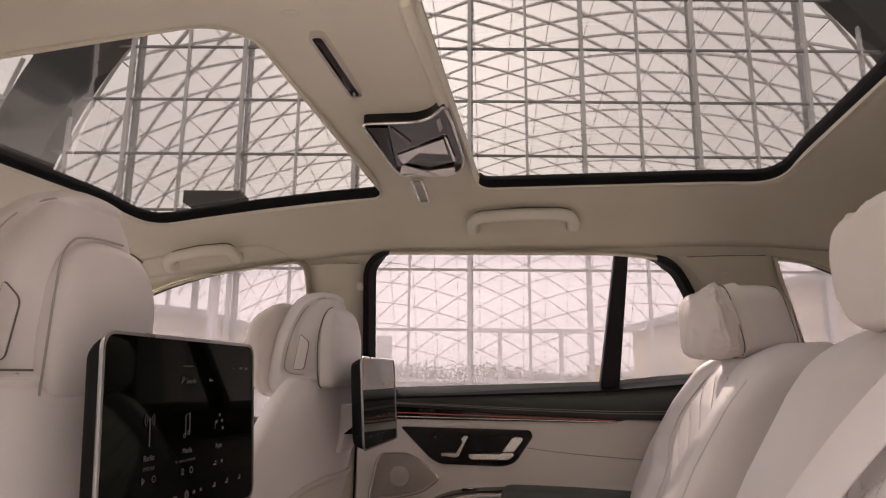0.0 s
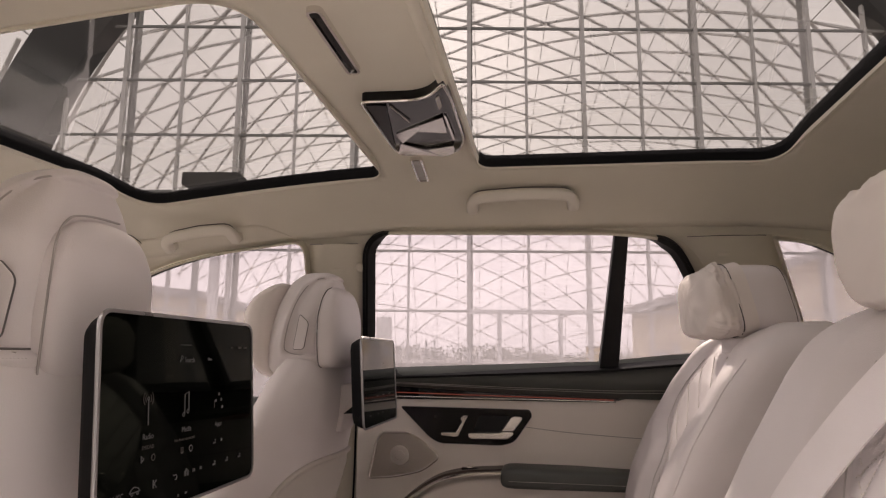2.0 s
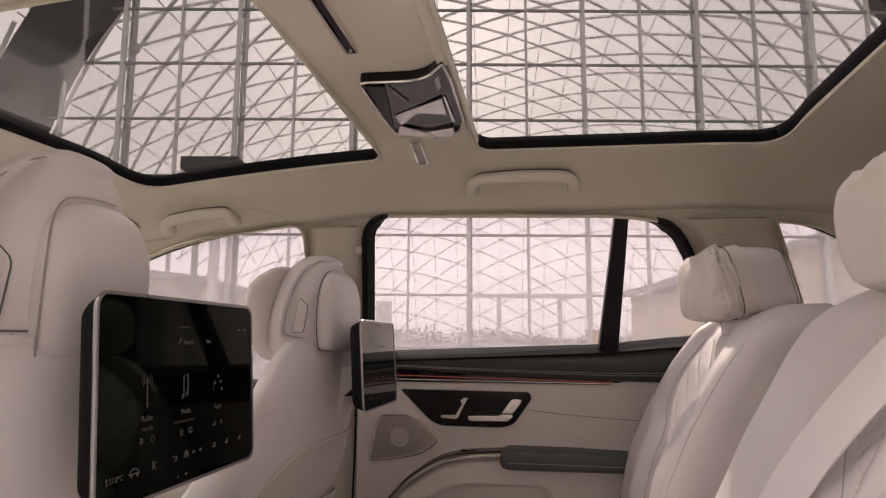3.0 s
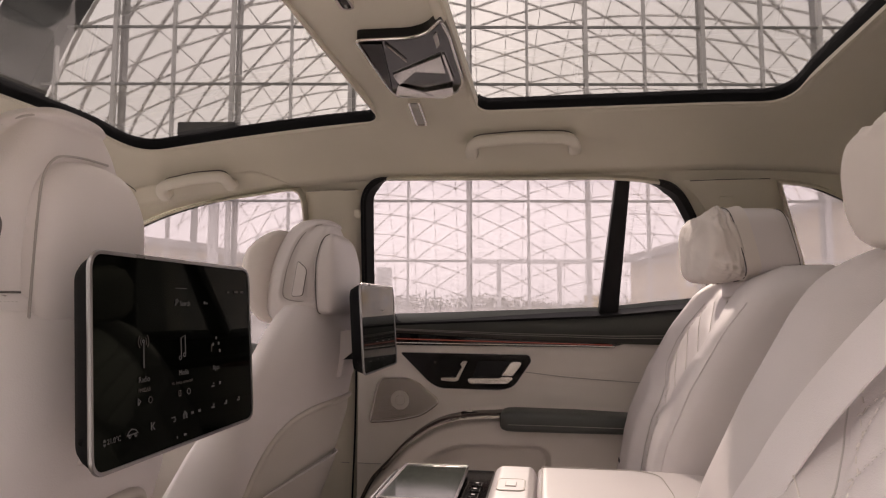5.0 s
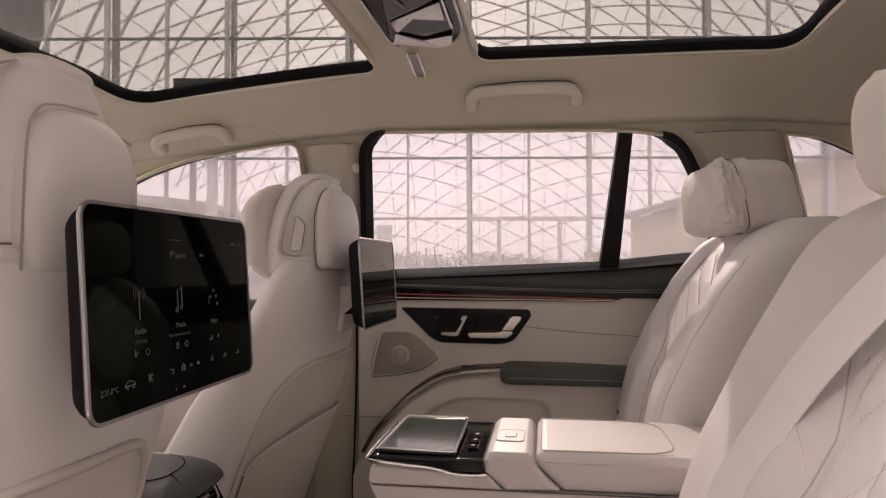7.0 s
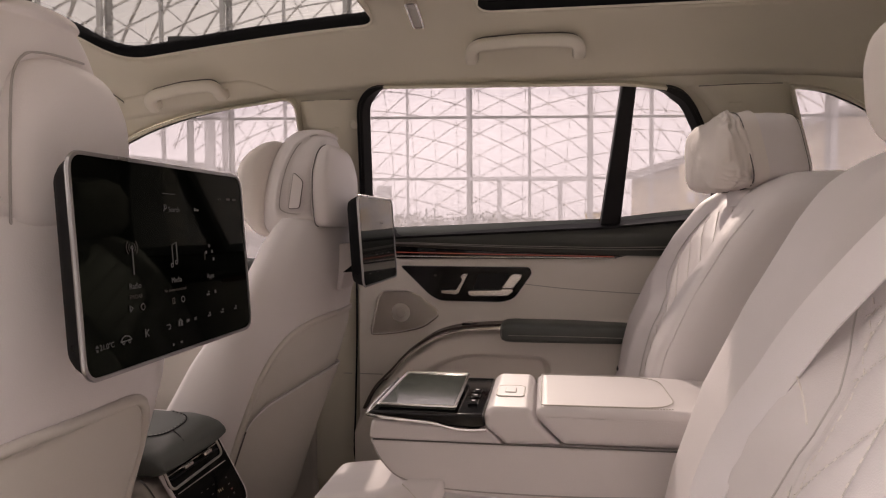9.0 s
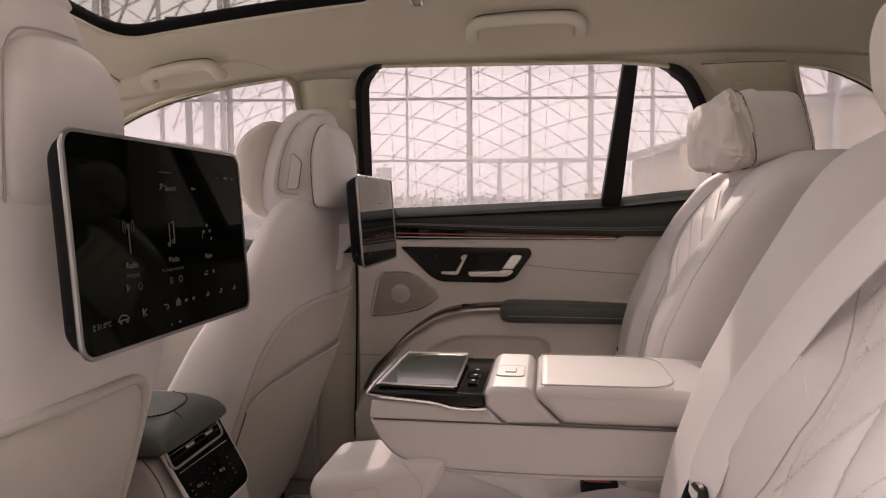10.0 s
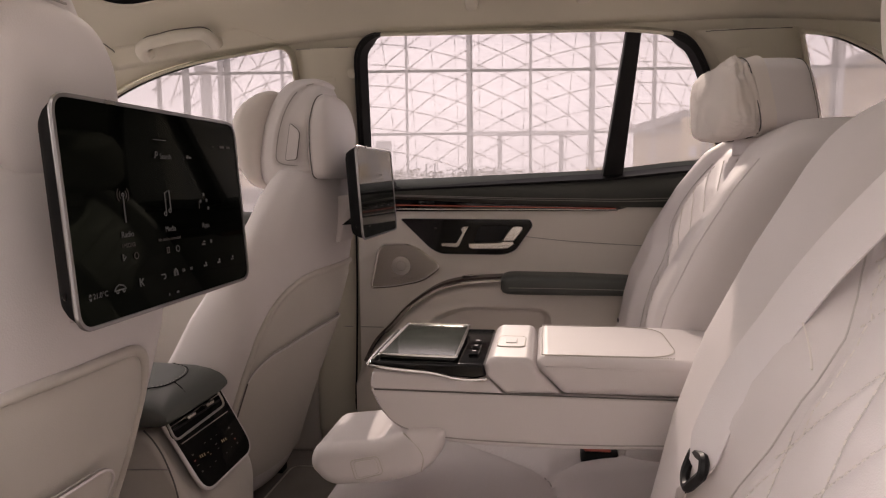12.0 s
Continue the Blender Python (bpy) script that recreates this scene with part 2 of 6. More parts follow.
def rbox(centre, size, r=0.005, turn=None, seg=3):
    """A box with rounded edges."""
    bm = bmesh.new()
    bmesh.ops.create_cube(bm, size=1)
    bmesh.ops.scale(bm, vec=size, verts=bm.verts)
    r = min(r, 0.49 * min(size))
    if r > 0:
        bmesh.ops.bevel(bm, geom=bm.edges[:], offset=r, segments=seg, profile=0.5, affect="EDGES")
    if turn is not None:
        bmesh.ops.transform(bm, matrix=turn.to_4x4(), verts=bm.verts)
    bmesh.ops.translate(bm, verts=bm.verts, vec=centre)
    return bm


def rounded(points, radius, n=6):
    """A closed outline with rounded corners; radius may be a list."""
    out = []
    k = len(points)
    for i in range(k):
        p, a, b = Vector(points[i]), Vector(points[i - 1]), Vector(points[(i + 1) % k])
        r = radius[i] if isinstance(radius, (list, tuple)) else radius
        da, db = (a - p), (b - p)
        r = min(r, 0.45 * da.length, 0.45 * db.length)
        s, e = p + da.normalized() * r, p + db.normalized() * r
        if r < 1e-5:
            out.append(p)
            continue
        for j in range(n + 1):
            t = j / n
            out.append(s * (1 - t) ** 2 + p * 2 * t * (1 - t) + e * t * t)
    return out


def smooth_line(points, n=8, closed=False):
    """A Catmull-Rom line through points."""
    P = [Vector(p) for p in points]
    k = len(P)
    out = []
    for i in range(k if closed else k - 1):
        a, b, c, d = (P[(i - 1) % k], P[i], P[(i + 1) % k], P[(i + 2) % k]) if closed else (P[max(i - 1, 0)], P[i], P[i + 1], P[min(i + 2, k - 1)])
        for j in range(n):
            t = j / n
            out.append(0.5 * ((2 * b) + (c - a) * t + (2 * a - 5 * b + 4 * c - d) * t * t + (3 * b - a - 3 * c + d) * t ** 3))
    if not closed:
        out.append(P[-1])
    return out


def sweep(points, profile, up=(0, 0, 1), closed=False, bm=None, cap=True, taper=None):
    """Carries a profile of (side, up) offsets along points; taper scales it point by point."""
    bm = bm or bmesh.new()
    P = [Vector(p) for p in points]
    k = len(P)
    rows = []
    for i in range(k):
        t = (P[(i + 1) % k] - P[i - 1]) if closed else (P[min(i + 1, k - 1)] - P[max(i - 1, 0)])
        t.normalize()
        side = t.cross(Vector(up))
        if side.length < 1e-4:
            side = t.cross(Vector((1, 0, 0.01)))
        side.normalize()
        u = side.cross(t)
        k2 = taper[i] if taper else 1.0
        rows.append([bm.verts.new(P[i] + side * (a * k2) + u * b) for a, b in profile])
    if closed:
        rows.append(rows[0])
    quads(bm, rows, True)
    if cap and not closed:
        bm.faces.new(rows[0])
        bm.faces.new(rows[-1])
    return bm


def circle(r, n=8, flat=1.0):
    return [(r * math.cos(2 * math.pi * i / n), r * flat * math.sin(2 * math.pi * i / n)) for i in range(n)]


def tube(points, r, up=(0, 0, 1), closed=False, n=8, flat=1.0, bm=None):
    return sweep(points, circle(r, n, flat), up, closed, bm)


def shrink(outline, normal, d):
    """An outline moved inwards by d in its plane."""
    n = len(outline)
    nrm = Vector(normal).normalized()
    turn = sum(((outline[i] - outline[0]).cross(outline[(i + 1) % n] - outline[0]).dot(nrm) for i in range(n)))
    side = 1 if turn > 0 else -1
    out = []
    for i in range(n):
        a, p, c = outline[i - 1], outline[i], outline[(i + 1) % n]
        e, f = (p - a), (c - p)
        e = e.normalized() if e.length > 1e-9 else f.normalized()
        f = f.normalized() if f.length > 1e-9 else e
        u = (nrm.cross(e) + nrm.cross(f)) * side
        u = u.normalized() if u.length > 1e-6 else nrm.cross(e) * side
        out.append(p + u * d)
    return out


def slab(outline, thick, r=0.0, seg=3, both=False):
    """A plate: a flat outline thickened by the vector thick, with its front rim (or both) rounded."""
    outline = [Vector(p) for p in outline]
    thick = Vector(thick)
    way = thick.normalized()
    rings = []
    if both and r:
        for k in range(seg):
            a = math.pi / 2 * k / seg
            rings.append([p + way * (r * (1 - math.cos(a))) for p in shrink(outline, way, r * (1 - math.sin(a)))])
        rings.append([p + way * r for p in outline])
    else:
        rings.append(outline)
    if r:
        for k in range(seg + 1):
            a = math.pi / 2 * k / seg
            rings.append([p + thick - way * (r * (1 - math.sin(a))) for p in shrink(outline, way, r * (1 - math.cos(a)))])
    else:
        rings.append([p + thick for p in outline])
    return loft(rings)


def inside(poly, x, y):
    """Which of the points x, y lie in a 2D outline."""
    hit = np.zeros(x.shape, bool)
    for i in range(len(poly)):
        (x0, y0), (x1, y1) = poly[i - 1], poly[i]
        if abs(y1 - y0) < 1e-12:
            continue
        hit ^= ((y0 > y) != (y1 > y)) & (x < (x1 - x0) * (y - y0) / (y1 - y0) + x0)
    return hit


def nearest(poly, p):
    best, at = 1e9, p
    for i in range(len(poly)):
        a, b = np.array(poly[i - 1]), np.array(poly[i])
        d = b - a
        t = min(1, max(0, np.dot(p - a, d) / (np.dot(d, d) + 1e-15)))
        q = a + d * t
        e = np.hypot(*(q - p))
        if e < best:
            best, at = e, q
    return best, at


def sheet(us, vs, place, holes=(), outer=None, back=None):
    """A curved wall over a grid of u and v, with openings of any outline cut clean; back gives it a second face."""
    us, vs = np.asarray(us, float), np.asarray(vs, float)
    cu, cv = np.meshgrid((us[1:] + us[:-1]) / 2, (vs[1:] + vs[:-1]) / 2, indexing="ij")
    keep = np.ones(cu.shape, bool)
    if outer is not None:
        keep &= inside(outer, cu, cv)
    for h in holes:
        keep &= ~inside(h, cu, cv)
    polys = list(holes) + ([outer] if outer is not None else [])
    count = np.zeros((len(us), len(vs)), int)
    for di in (0, 1):
        for dj in (0, 1):
            count[di:di + keep.shape[0], dj:dj + keep.shape[1]] += keep
    bm = bmesh.new()
    grid = {}
    step = 1.6 * max(np.diff(us).max(), np.diff(vs).max())
    for i in range(len(us)):
        for j in range(len(vs)):
            if not count[i, j]:
                continue
            p = np.array((us[i], vs[j]))
            if 0 < count[i, j] < 4:
                best, at = min((nearest(h, p) for h in polys), key=lambda g: g[0]) if polys else (9, p)
                if best < step:
                    p = at
            grid[i, j] = bm.verts.new(place(p[0], p[1]))
    for i in range(keep.shape[0]):
        for j in range(keep.shape[1]):
            if keep[i, j]:
                bm.faces.new((grid[i, j], grid[i + 1, j], grid[i + 1, j + 1], grid[i, j + 1]))
    if back is not None:
        bmesh.ops.recalc_face_normals(bm, faces=bm.faces)
        got = bmesh.ops.extrude_face_region(bm, geom=bm.faces[:])
        bmesh.ops.translate(bm, verts=[g for g in got["geom"] if isinstance(g, bmesh.types.BMVert)], vec=back)
    return bm


def lettering(name, text, size, m, material, parent, align="LEFT"):
    """Flat letters in the built-in font, at a pose."""
    c = bpy.data.curves.new(name, "FONT")
    c.body, c.size, c.align_x, c.extrude = text, size, align, 0.0001
    ob = bpy.data.objects.new(name, c)
    me = bpy.data.meshes.new_from_object(ob)
    bpy.data.objects.remove(ob)
    bpy.data.curves.remove(c)
    me.materials.append(material)
    me.transform(Matrix.Translation(-ORIGIN[parent]) @ m)
    ob = new(name, me)
    ob.parent = parent
    ORIGIN[ob] = ORIGIN[parent].copy()
    return ob


def lerp(a, b, t):
    return a + (b - a) * t


def ease(t):
    t = min(1.0, max(0.0, t))
    return t * t * (3 - 2 * t)


def table(rows, x):
    """Straight lines between rows of (x, y)."""
    return float(np.interp(x, [r[0] for r in rows], [r[1] for r in rows]))

# ---- the car's shell ----
CL = 0.965                                   # the car's middle line; x runs to its rear, y across it


def roof_z(x, y):
    d = y - CL
    z = 1.612 - (0.122 * (max(0.0, d - 0.15) / 0.335) ** 3 if d > 0 else 0.122 * (max(0.0, -d - 0.33) / 0.36) ** 3)
    if x < -0.3:
        z -= 0.047 * ((-0.3 - x) / 0.62) ** 1.5
    if x > 0.35:
        z -= 0.05 * ((x - 0.35) / 0.5) ** 2
    return z


def side_y(z):
    """The far side's inner face: leaning glass above the belt, upright below."""
    return 1.6 + 0.5 * (1.187 - z) if z > 1.12 else table([(0.4, 1.66), (1.0, 1.655), (1.12, 1.6335)], z)


front_glass = [tuple(p) for p in rounded([(-0.93, 0.608), (-0.31, 0.606), (-0.312, 1.310), (-0.905, 1.322)], [0.07, 0.075, 0.03, 0.09], 8)]
rear_glass = [tuple(p) for p in rounded([(-0.103, 0.575), (0.50, 0.575), (0.515, 1.300), (-0.103, 1.290)], [0.05, 0.06, 0.07, 0.035], 8)]
liner = sheet(np.arange(-1.20, 1.121, 0.0125), np.arange(0.30, 1.4541, 0.0125), lambda x, y: (x, y, roof_z(x, y)), [front_glass, rear_glass])
ceiling = setting("ceiling", liner, LINER, "beige cloth headliner with two glass roof openings", "headliner")
shell = ceiling.modifiers.new("thickness", "SOLIDIFY")
shell.thickness, shell.offset = 0.012, 0.0
for name, outline, say in (("roof_window_front", front_glass, "tinted front glass roof in a black rubber seal"), ("roof_window_rear", rear_glass, "tinted rear glass roof in a black rubber seal")):
    xs, ys = [p[0] for p in outline], [p[1] for p in outline]
    win = thing(name, (sum(xs) / len(xs), CL, 1.61), say, "roof window", kind="structure")
    lip = [Vector((x, y, roof_z(x, y))) for x, y in outline]
    part("reveal", sweep(lip, [(-0.004, -0.006), (0.0005, -0.006), (0.0025, 0.0), (0.003, 0.020), (-0.004, 0.020)], (0, 0, 1), True), LINER, win, "beige reveal")
    black = [v + Vector((0, 0, 0.004)) for v in lip if (v.y > 1.27 or (v.x < -0.84 if name.endswith("front") else v.x > 0.46))]
    k = max(range(len(black)), key=lambda n: (black[n] - black[n - 1]).length)
    black = black[k:] + black[:k]
    dense = []
    for a, c in zip(black, black[1:]):
        m = max(1, int((c - a).length / 0.03))
        dense += [a.lerp(c, t / m) for t in range(m)]
    dense.append(black[-1])
    dense = [Vector((v.x, v.y, roof_z(v.x, v.y) + 0.003)) for v in dense]
    part("seal", sweep(dense, [(-0.0035, -0.0068), (0.0035, -0.0068), (0.0060, 0.001), (0.0060, 0.020), (-0.0060, 0.020), (-0.0060, 0.001)], (0, 0, 1)), RUBBER, win, "black rubber seal")
    mx, my = sum(xs) / len(xs), CL
    big = [(mx + (x - mx) * 1.03, my + (y - my) * 1.03) for x, y in outline]
    pane = sheet(np.linspace(min(xs) - 0.02, max(xs) + 0.02, 30), np.linspace(min(ys) - 0.02, max(ys) + 0.02, 30), lambda x, y: (x, y, roof_z(x, min(max(y, 0.575), 1.31)) + 0.013), [], big)
    part("pane", pane, TINTED, win, "tinted glass")

# small unreadable print on the rear seal
for x, wide in ((0.418, 0.016), (0.439, 0.010), (0.455, 0.014)):
    part("print_bar", rbox((x, 1.2945, roof_z(x, 1.2945) + 0.010), (wide, 0.0006, 0.0022), 0.0), THREAD_GREY, win, smooth=False)

# far side wall with its window openings, in x and z
door_window = [tuple(p) for p in rounded([(-0.424, 1.150), (-0.386, 1.493), (0.20, 1.480), (0.325, 1.462), (0.372, 1.385), (0.432, 1.236), (0.436, 1.199), (0.175, 1.175)], [0.0, 0.06, 0.2, 0.05, 0.05, 0.02, 0, 0], 8)]
front_window = [tuple(p) for p in rounded([(-1.18, 1.315), (-0.978, 1.406), (-0.80, 1.450), (-0.538, 1.478), (-0.556, 1.10), (-0.85, 1.045), (-1.18, 1.02)], [0, 0.1, 0.2, 0.035, 0, 0.1, 0], 8)]
rear_window = [tuple(p) for p in rounded([(0.533, 1.462), (0.61, 1.452), (0.72, 1.405), (0.83, 1.30), (0.80, 1.21), (0.64, 1.20)], [0.01, 0.05, 0.08, 0.05, 0.03, 0.02], 6)]
edge_top = [(x, roof_z(x, 1.452) + 0.022) for x in np.linspace(-1.25, 1.12, 40)]
far_side = sheet(np.arange(-1.26, 1.13, 0.0125), np.arange(0.40, 1.52, 0.0125), lambda x, z: (x, side_y(z), z), [door_window, front_window, rear_window], [(-1.25, 0.40)] + edge_top + [(1.12, 0.40)], (0, 0.03, 0.0))
setting("wall_far", far_side, PLASTIC, "beige plastic side trim with window openings and pillars", "side trim")


def on_side(x, z, inward=0.0):
    return Vector((x, side_y(z) - inward, z))


for name, outline, say in (("window_1", door_window, "rear door window in a black frame"), ("window_2", front_window, "front door window in a black frame"), ("window_3", rear_window, "small rear quarter window")):
    xs, zs = [p[0] for p in outline], [p[1] for p in outline]
    win = thing(name, on_side(sum(xs) / len(xs), min(zs)), say, "window", kind="structure")
    inner = [on_side(x, z, 0.002) for x, z in outline]
    up = (0, -0.894, -0.447)
    if name == "window_1":
        dense = []
        for k in range(len(outline)):
            (x0, z0), (x1, z1) = outline[k - 1], outline[k]
            m = max(1, int(math.hypot(x1 - x0, z1 - z0) / 0.02))
            dense += [(lerp(x0, x1, t / m), lerp(z0, z1, t / m)) for t in range(m)]
        left = [d for d in dense if d[0] < -0.30 and (d[1] < 1.3 or d[0] < -0.30)]
        right = [d for d in dense if d[0] > 0.25 and d[1] > 1.20]
        k = max(range(len(left)), key=lambda n: math.hypot(left[n][0] - left[n - 1][0], left[n][1] - left[n - 1][1]))
        left = left[k:] + left[:k]
        for side in (left, right):
            thin = [max(0.10, ease(min((x + 0.31) / -0.06, 1.0))) if side is left else max(0.10, ease(min((x - 0.245) / 0.07, 1.0))) for x, z in side]
            part("window_frame", sweep([on_side(x, z, 0.002) for x, z in side], [(-0.004, -0.004), (-0.004, 0.022), (0.010, 0.022), (0.024, 0.006), (0.022, -0.004)], up, taper=thin), FRAME_BLACK, win, "black window frame")
        for upper, m in ((True, PLASTIC), (False, FRAME_BLACK)):
            run = [d for d in dense if (d[1] > 1.43 and -0.34 < d[0] < 0.29) == upper]
            k = max(range(len(run)), key=lambda n: math.hypot(run[n][0] - run[n - 1][0], run[n][1] - run[n - 1][1]))
            run = run[k:] + run[:k]
            part("window_reveal", sweep([on_side(x, z, 0.002) for x, z in run], [(-0.003, -0.003), (-0.003, 0.024), (0.003, 0.024), (0.003, -0.003)], up), m, win)
    else:
        part("window_frame", sweep(inner, [(-0.002, -0.003), (-0.002, 0.024), (0.0022, 0.024), (0.0022, -0.003)], up, True), PLASTIC, win)
        part("glass_edge", tube([on_side(x, z, -0.0205) for x, z in outline], 0.0026, (0, 1, 0), True, 6), FRAME_BLACK, win, "thin dark glass edge")
    mx, mz = sum(xs) / len(xs), sum(zs) / len(zs)
    big = [(mx + (x - mx) * 1.02, mz + (z - mz) * 1.02) for x, z in outline]
    pane = part("pane", sheet(np.linspace(min(xs) - 0.03, max(xs) + 0.03, 24), np.linspace(min(zs) - 0.03, max(zs) + 0.03, 24), lambda x, z: on_side(x, z, -0.022), [], big), GLASS, win, "clear glass")
    pane.visible_shadow = name == "window_2"
    if name == "window_1":
        post = [on_side(0.160, 1.172), on_side(0.207, 1.177), on_side(0.224, 1.484), on_side(0.194, 1.486)]
        part("divider", slab([p + Vector((0, 0.015, 0)) for p in post], (0, -0.026, -0.012), 0.005), FRAME_BLACK, win, "black window divider")

# unseen overhang above the far doors, added to trim the sun coming in
overhang_line = [Vector((x, 1.545, roof_z(x, 1.452) + 0.062)) for x in np.linspace(-1.22, 1.10, 30)]
setting("sun_overhang", sweep(overhang_line, [(-0.065, -0.012), (0.045, -0.020), (0.055, 0.0), (0.045, 0.022), (-0.065, 0.030)], (0, 0, 1)), GREY_METAL, "unseen grey overhang added above the doors to trim the sun", "roof edge")

# floor, near side, front and rear, which close the place
setting("floor", rbox((-0.08, CL, 0.23), (2.4, 1.42, 0.42), 0.02), CARPET, "beige carpeted car floor", "floor")
mat = thing("floor_mat", (-0.44, 1.28, 0.44), "beige carpet mat with a sewn edge on the rear floor", "floor mat")
mat_out = rounded([Vector((x, y, 0.4405)) for x, y in ((-0.60, 1.07), (-0.33, 1.07), (-0.33, 1.52), (-0.60, 1.52))], 0.03, 6)
part("carpet", slab(mat_out, (0, 0, 0.010), 0.003), CARPET, mat)
part("edging", tube([v + Vector((0, 0, 0.008)) for v in mat_out], 0.0035, (0, 0, 1), True, 8), PANEL, mat, "pale sewn edging")
# openings in the unseen near side are sized to limit incoming light
near_opening = [tuple(p) for p in rounded([(-0.335, 0.98), (-0.335, 1.41), (-0.315, 1.462), (0.21, 1.455), (0.24, 1.40), (0.25, 0.98)], 0.05)]
near_front = [tuple(p) for p in rounded([(-1.12, 1.10), (-1.0, 1.38), (-0.66, 1.43), (-0.64, 1.10)], 0.03)]
setting("wall_near", sheet(np.arange(-1.25, 1.121, 0.02), np.arange(0.40, 1.51, 0.02), lambda x, z: (x, 0.30 - 0.05 * max(0, 1.0 - z), z), [near_opening, near_front], [(-1.25, 0.4), (-1.25, 1.35), (-0.9, 1.45), (-0.5, 1.49), (0.7, 1.49), (1.12, 1.40), (1.12, 0.4)]), PLASTIC, "beige side trim round an open window", "side trim").modifiers.new("thickness", "SOLIDIFY").thickness = 0.03
setting("wall_rear", rbox((1.13, CL, 0.93), (0.03, 1.42, 1.05), 0.01), PLASTIC, "plain beige tailgate trim", "tailgate trim")
setting("wall_front", rbox((-1.33, CL, 0.74), (0.16, 1.42, 0.66), 0.06), DARK, "dark grey dashboard", "dashboard")
# unseen tinted pane added to dim light through the near front opening
near_pane = bmesh.new()
for a in ((-1.15, 1.08), (-0.98, 1.40), (-0.62, 1.45), (-0.60, 1.08)):
    near_pane.verts.new((a[0], 0.315, a[1]))
near_pane.faces.new(near_pane.verts)
setting("dimming_pane", near_pane, GLASS, "unseen tinted pane added to dim the near front opening", "window").modifiers.new("thickness", "SOLIDIFY").thickness = 0.004
windscreen = bmesh.new()
for a in ((-1.33, 0.28, 1.07), (-1.33, 1.66, 1.07), (-1.16, 1.44, 1.50), (-1.16, 0.32, 1.50)):
    windscreen.verts.new(a)
windscreen.faces.new(windscreen.verts)
wind = setting("window_4", windscreen, CLEAR_GLASS, "clear glass windscreen", "windscreen")
wind.modifiers.new("thickness", "SOLIDIFY").thickness = 0.004
wind.visible_shadow = False

# ---- far rear door ----
door = thing("door_1", (0.0, 1.66, 0.45), "closed rear door with pale panel and dark grey leather top", "car door", kind="structure")
ARCH = [(-0.46, 0.65), (-0.42, 0.72), (-0.40, 0.757), (-0.355, 0.805), (-0.31, 0.853), (-0.238, 0.901), (-0.168, 0.921), (-0.07, 0.930), (0.6, 0.930)]
pocket = [tuple(p) for p in rounded([(-0.315, 0.60), (-0.315, 0.78), (-0.20, 0.858), (0.052, 0.858), (0.02, 0.60)], [0.02, 0.08, 0.10, 0.055, 0.03], 8)]


def door_y(x, z):
    y = 1.628 - 0.05 * ease((table(ARCH, x) - z) / 0.035 + 0.3)
    q = np.array((x, z))
    d, _ = nearest(pocket, q)
    if inside(pocket, np.array([x]), np.array([z]))[0]:
        y += 0.042 * ease(d / 0.018)
    return y


part("door_panel", sheet(np.arange(-0.447, 0.53, 0.0045), np.arange(0.55, 1.105, 0.0045), lambda x, z: (x, door_y(x, z), z)), DOOR_LEATHER, door, "pale leather door panel")


def belt(x):
    return table([(-0.45, 1.161), (-0.35, 1.165), (0.175, 1.1835), (0.40, 1.208), (0.55, 1.215)], x)


def dark_low(x):
    return table([(-0.45, 1.126), (-0.35, 1.122), (-0.06, 1.107), (0.21, 1.0975), (0.55, 1.094)], x)


rows = []
bm = bmesh.new()
for x in np.linspace(-0.447, 0.53, 40):
    hi, lo = belt(x), dark_low(x)
    rows.append([bm.verts.new((x, 1.612 + 0.018 - 0.034 * math.sin(math.pi * (0.15 + 0.75 * t)) + 0.012 * t * 0, lerp(hi + 0.004, lo, t))) for t in np.linspace(0, 1, 12)])
quads(bm, rows)
top_pad = part("door_top", bm, DARK, door, "dark grey leather door top")
for t, r in ((0.78, 0.0011), (0.84, 0.0011)):
    pts = [(x, 1.612 + 0.018 - 0.034 * math.sin(math.pi * (0.15 + 0.75 * t)) - 0.0008, lerp(belt(x), dark_low(x), t)) for x in np.linspace(-0.44, 0.5, 40)]
    part("stitching", tube(pts, r, n=5), THREAD_GREY, top_pad, "grey stitched seam")


def door_plate(points, y=1.622):
    return [Vector((x, y, z)) for x, z in points]


strip = part("trim_strip", slab(door_plate([(-0.447, 1.126), (-0.35, 1.1215), (-0.06, 1.1065), (0.17, 1.0995), (0.222, 1.0965), (0.185, 1.0885), (-0.447, 1.0895)], 1.632), (0, -0.012, 0), 0.002), BLACK, door, "black gloss trim strip")
part("light_line", tube([(x, 1.6192, lerp(1.1078, 1.0942, (x + 0.447) / 0.65)) for x in np.linspace(-0.445, 0.195, 24)], 0.0013, n=6), AMBIENT, strip, "red ambient light line")
part("chrome_line", tube([(x, 1.6195, lerp(1.0965, 1.0905, (x + 0.447) / 0.65)) for x in np.linspace(-0.445, 0.20, 24)], 0.0017, n=6), CHROME, strip, "chrome line")
part("seam", tube([(-0.445, 1.6265, 0.789), (-0.385, 1.6265, 0.789)], 0.0011, n=5), SEAM_SOFT, door)
part("seam", tube(smooth_line([(-0.02, 1.627, 1.026), (0.10, 1.627, 1.014), (0.3, 1.627, 1.003), (0.5, 1.627, 1.0)]), 0.0010, n=5), SEAM_SOFT, door)



def by_plan(points, y):
    """Places on the door from a drawing of it in units of about half a millimetre."""
    return [Vector((-0.4331 + 0.000475 * u, y, 1.0953 - 0.000469 * v)) for u, v in points]


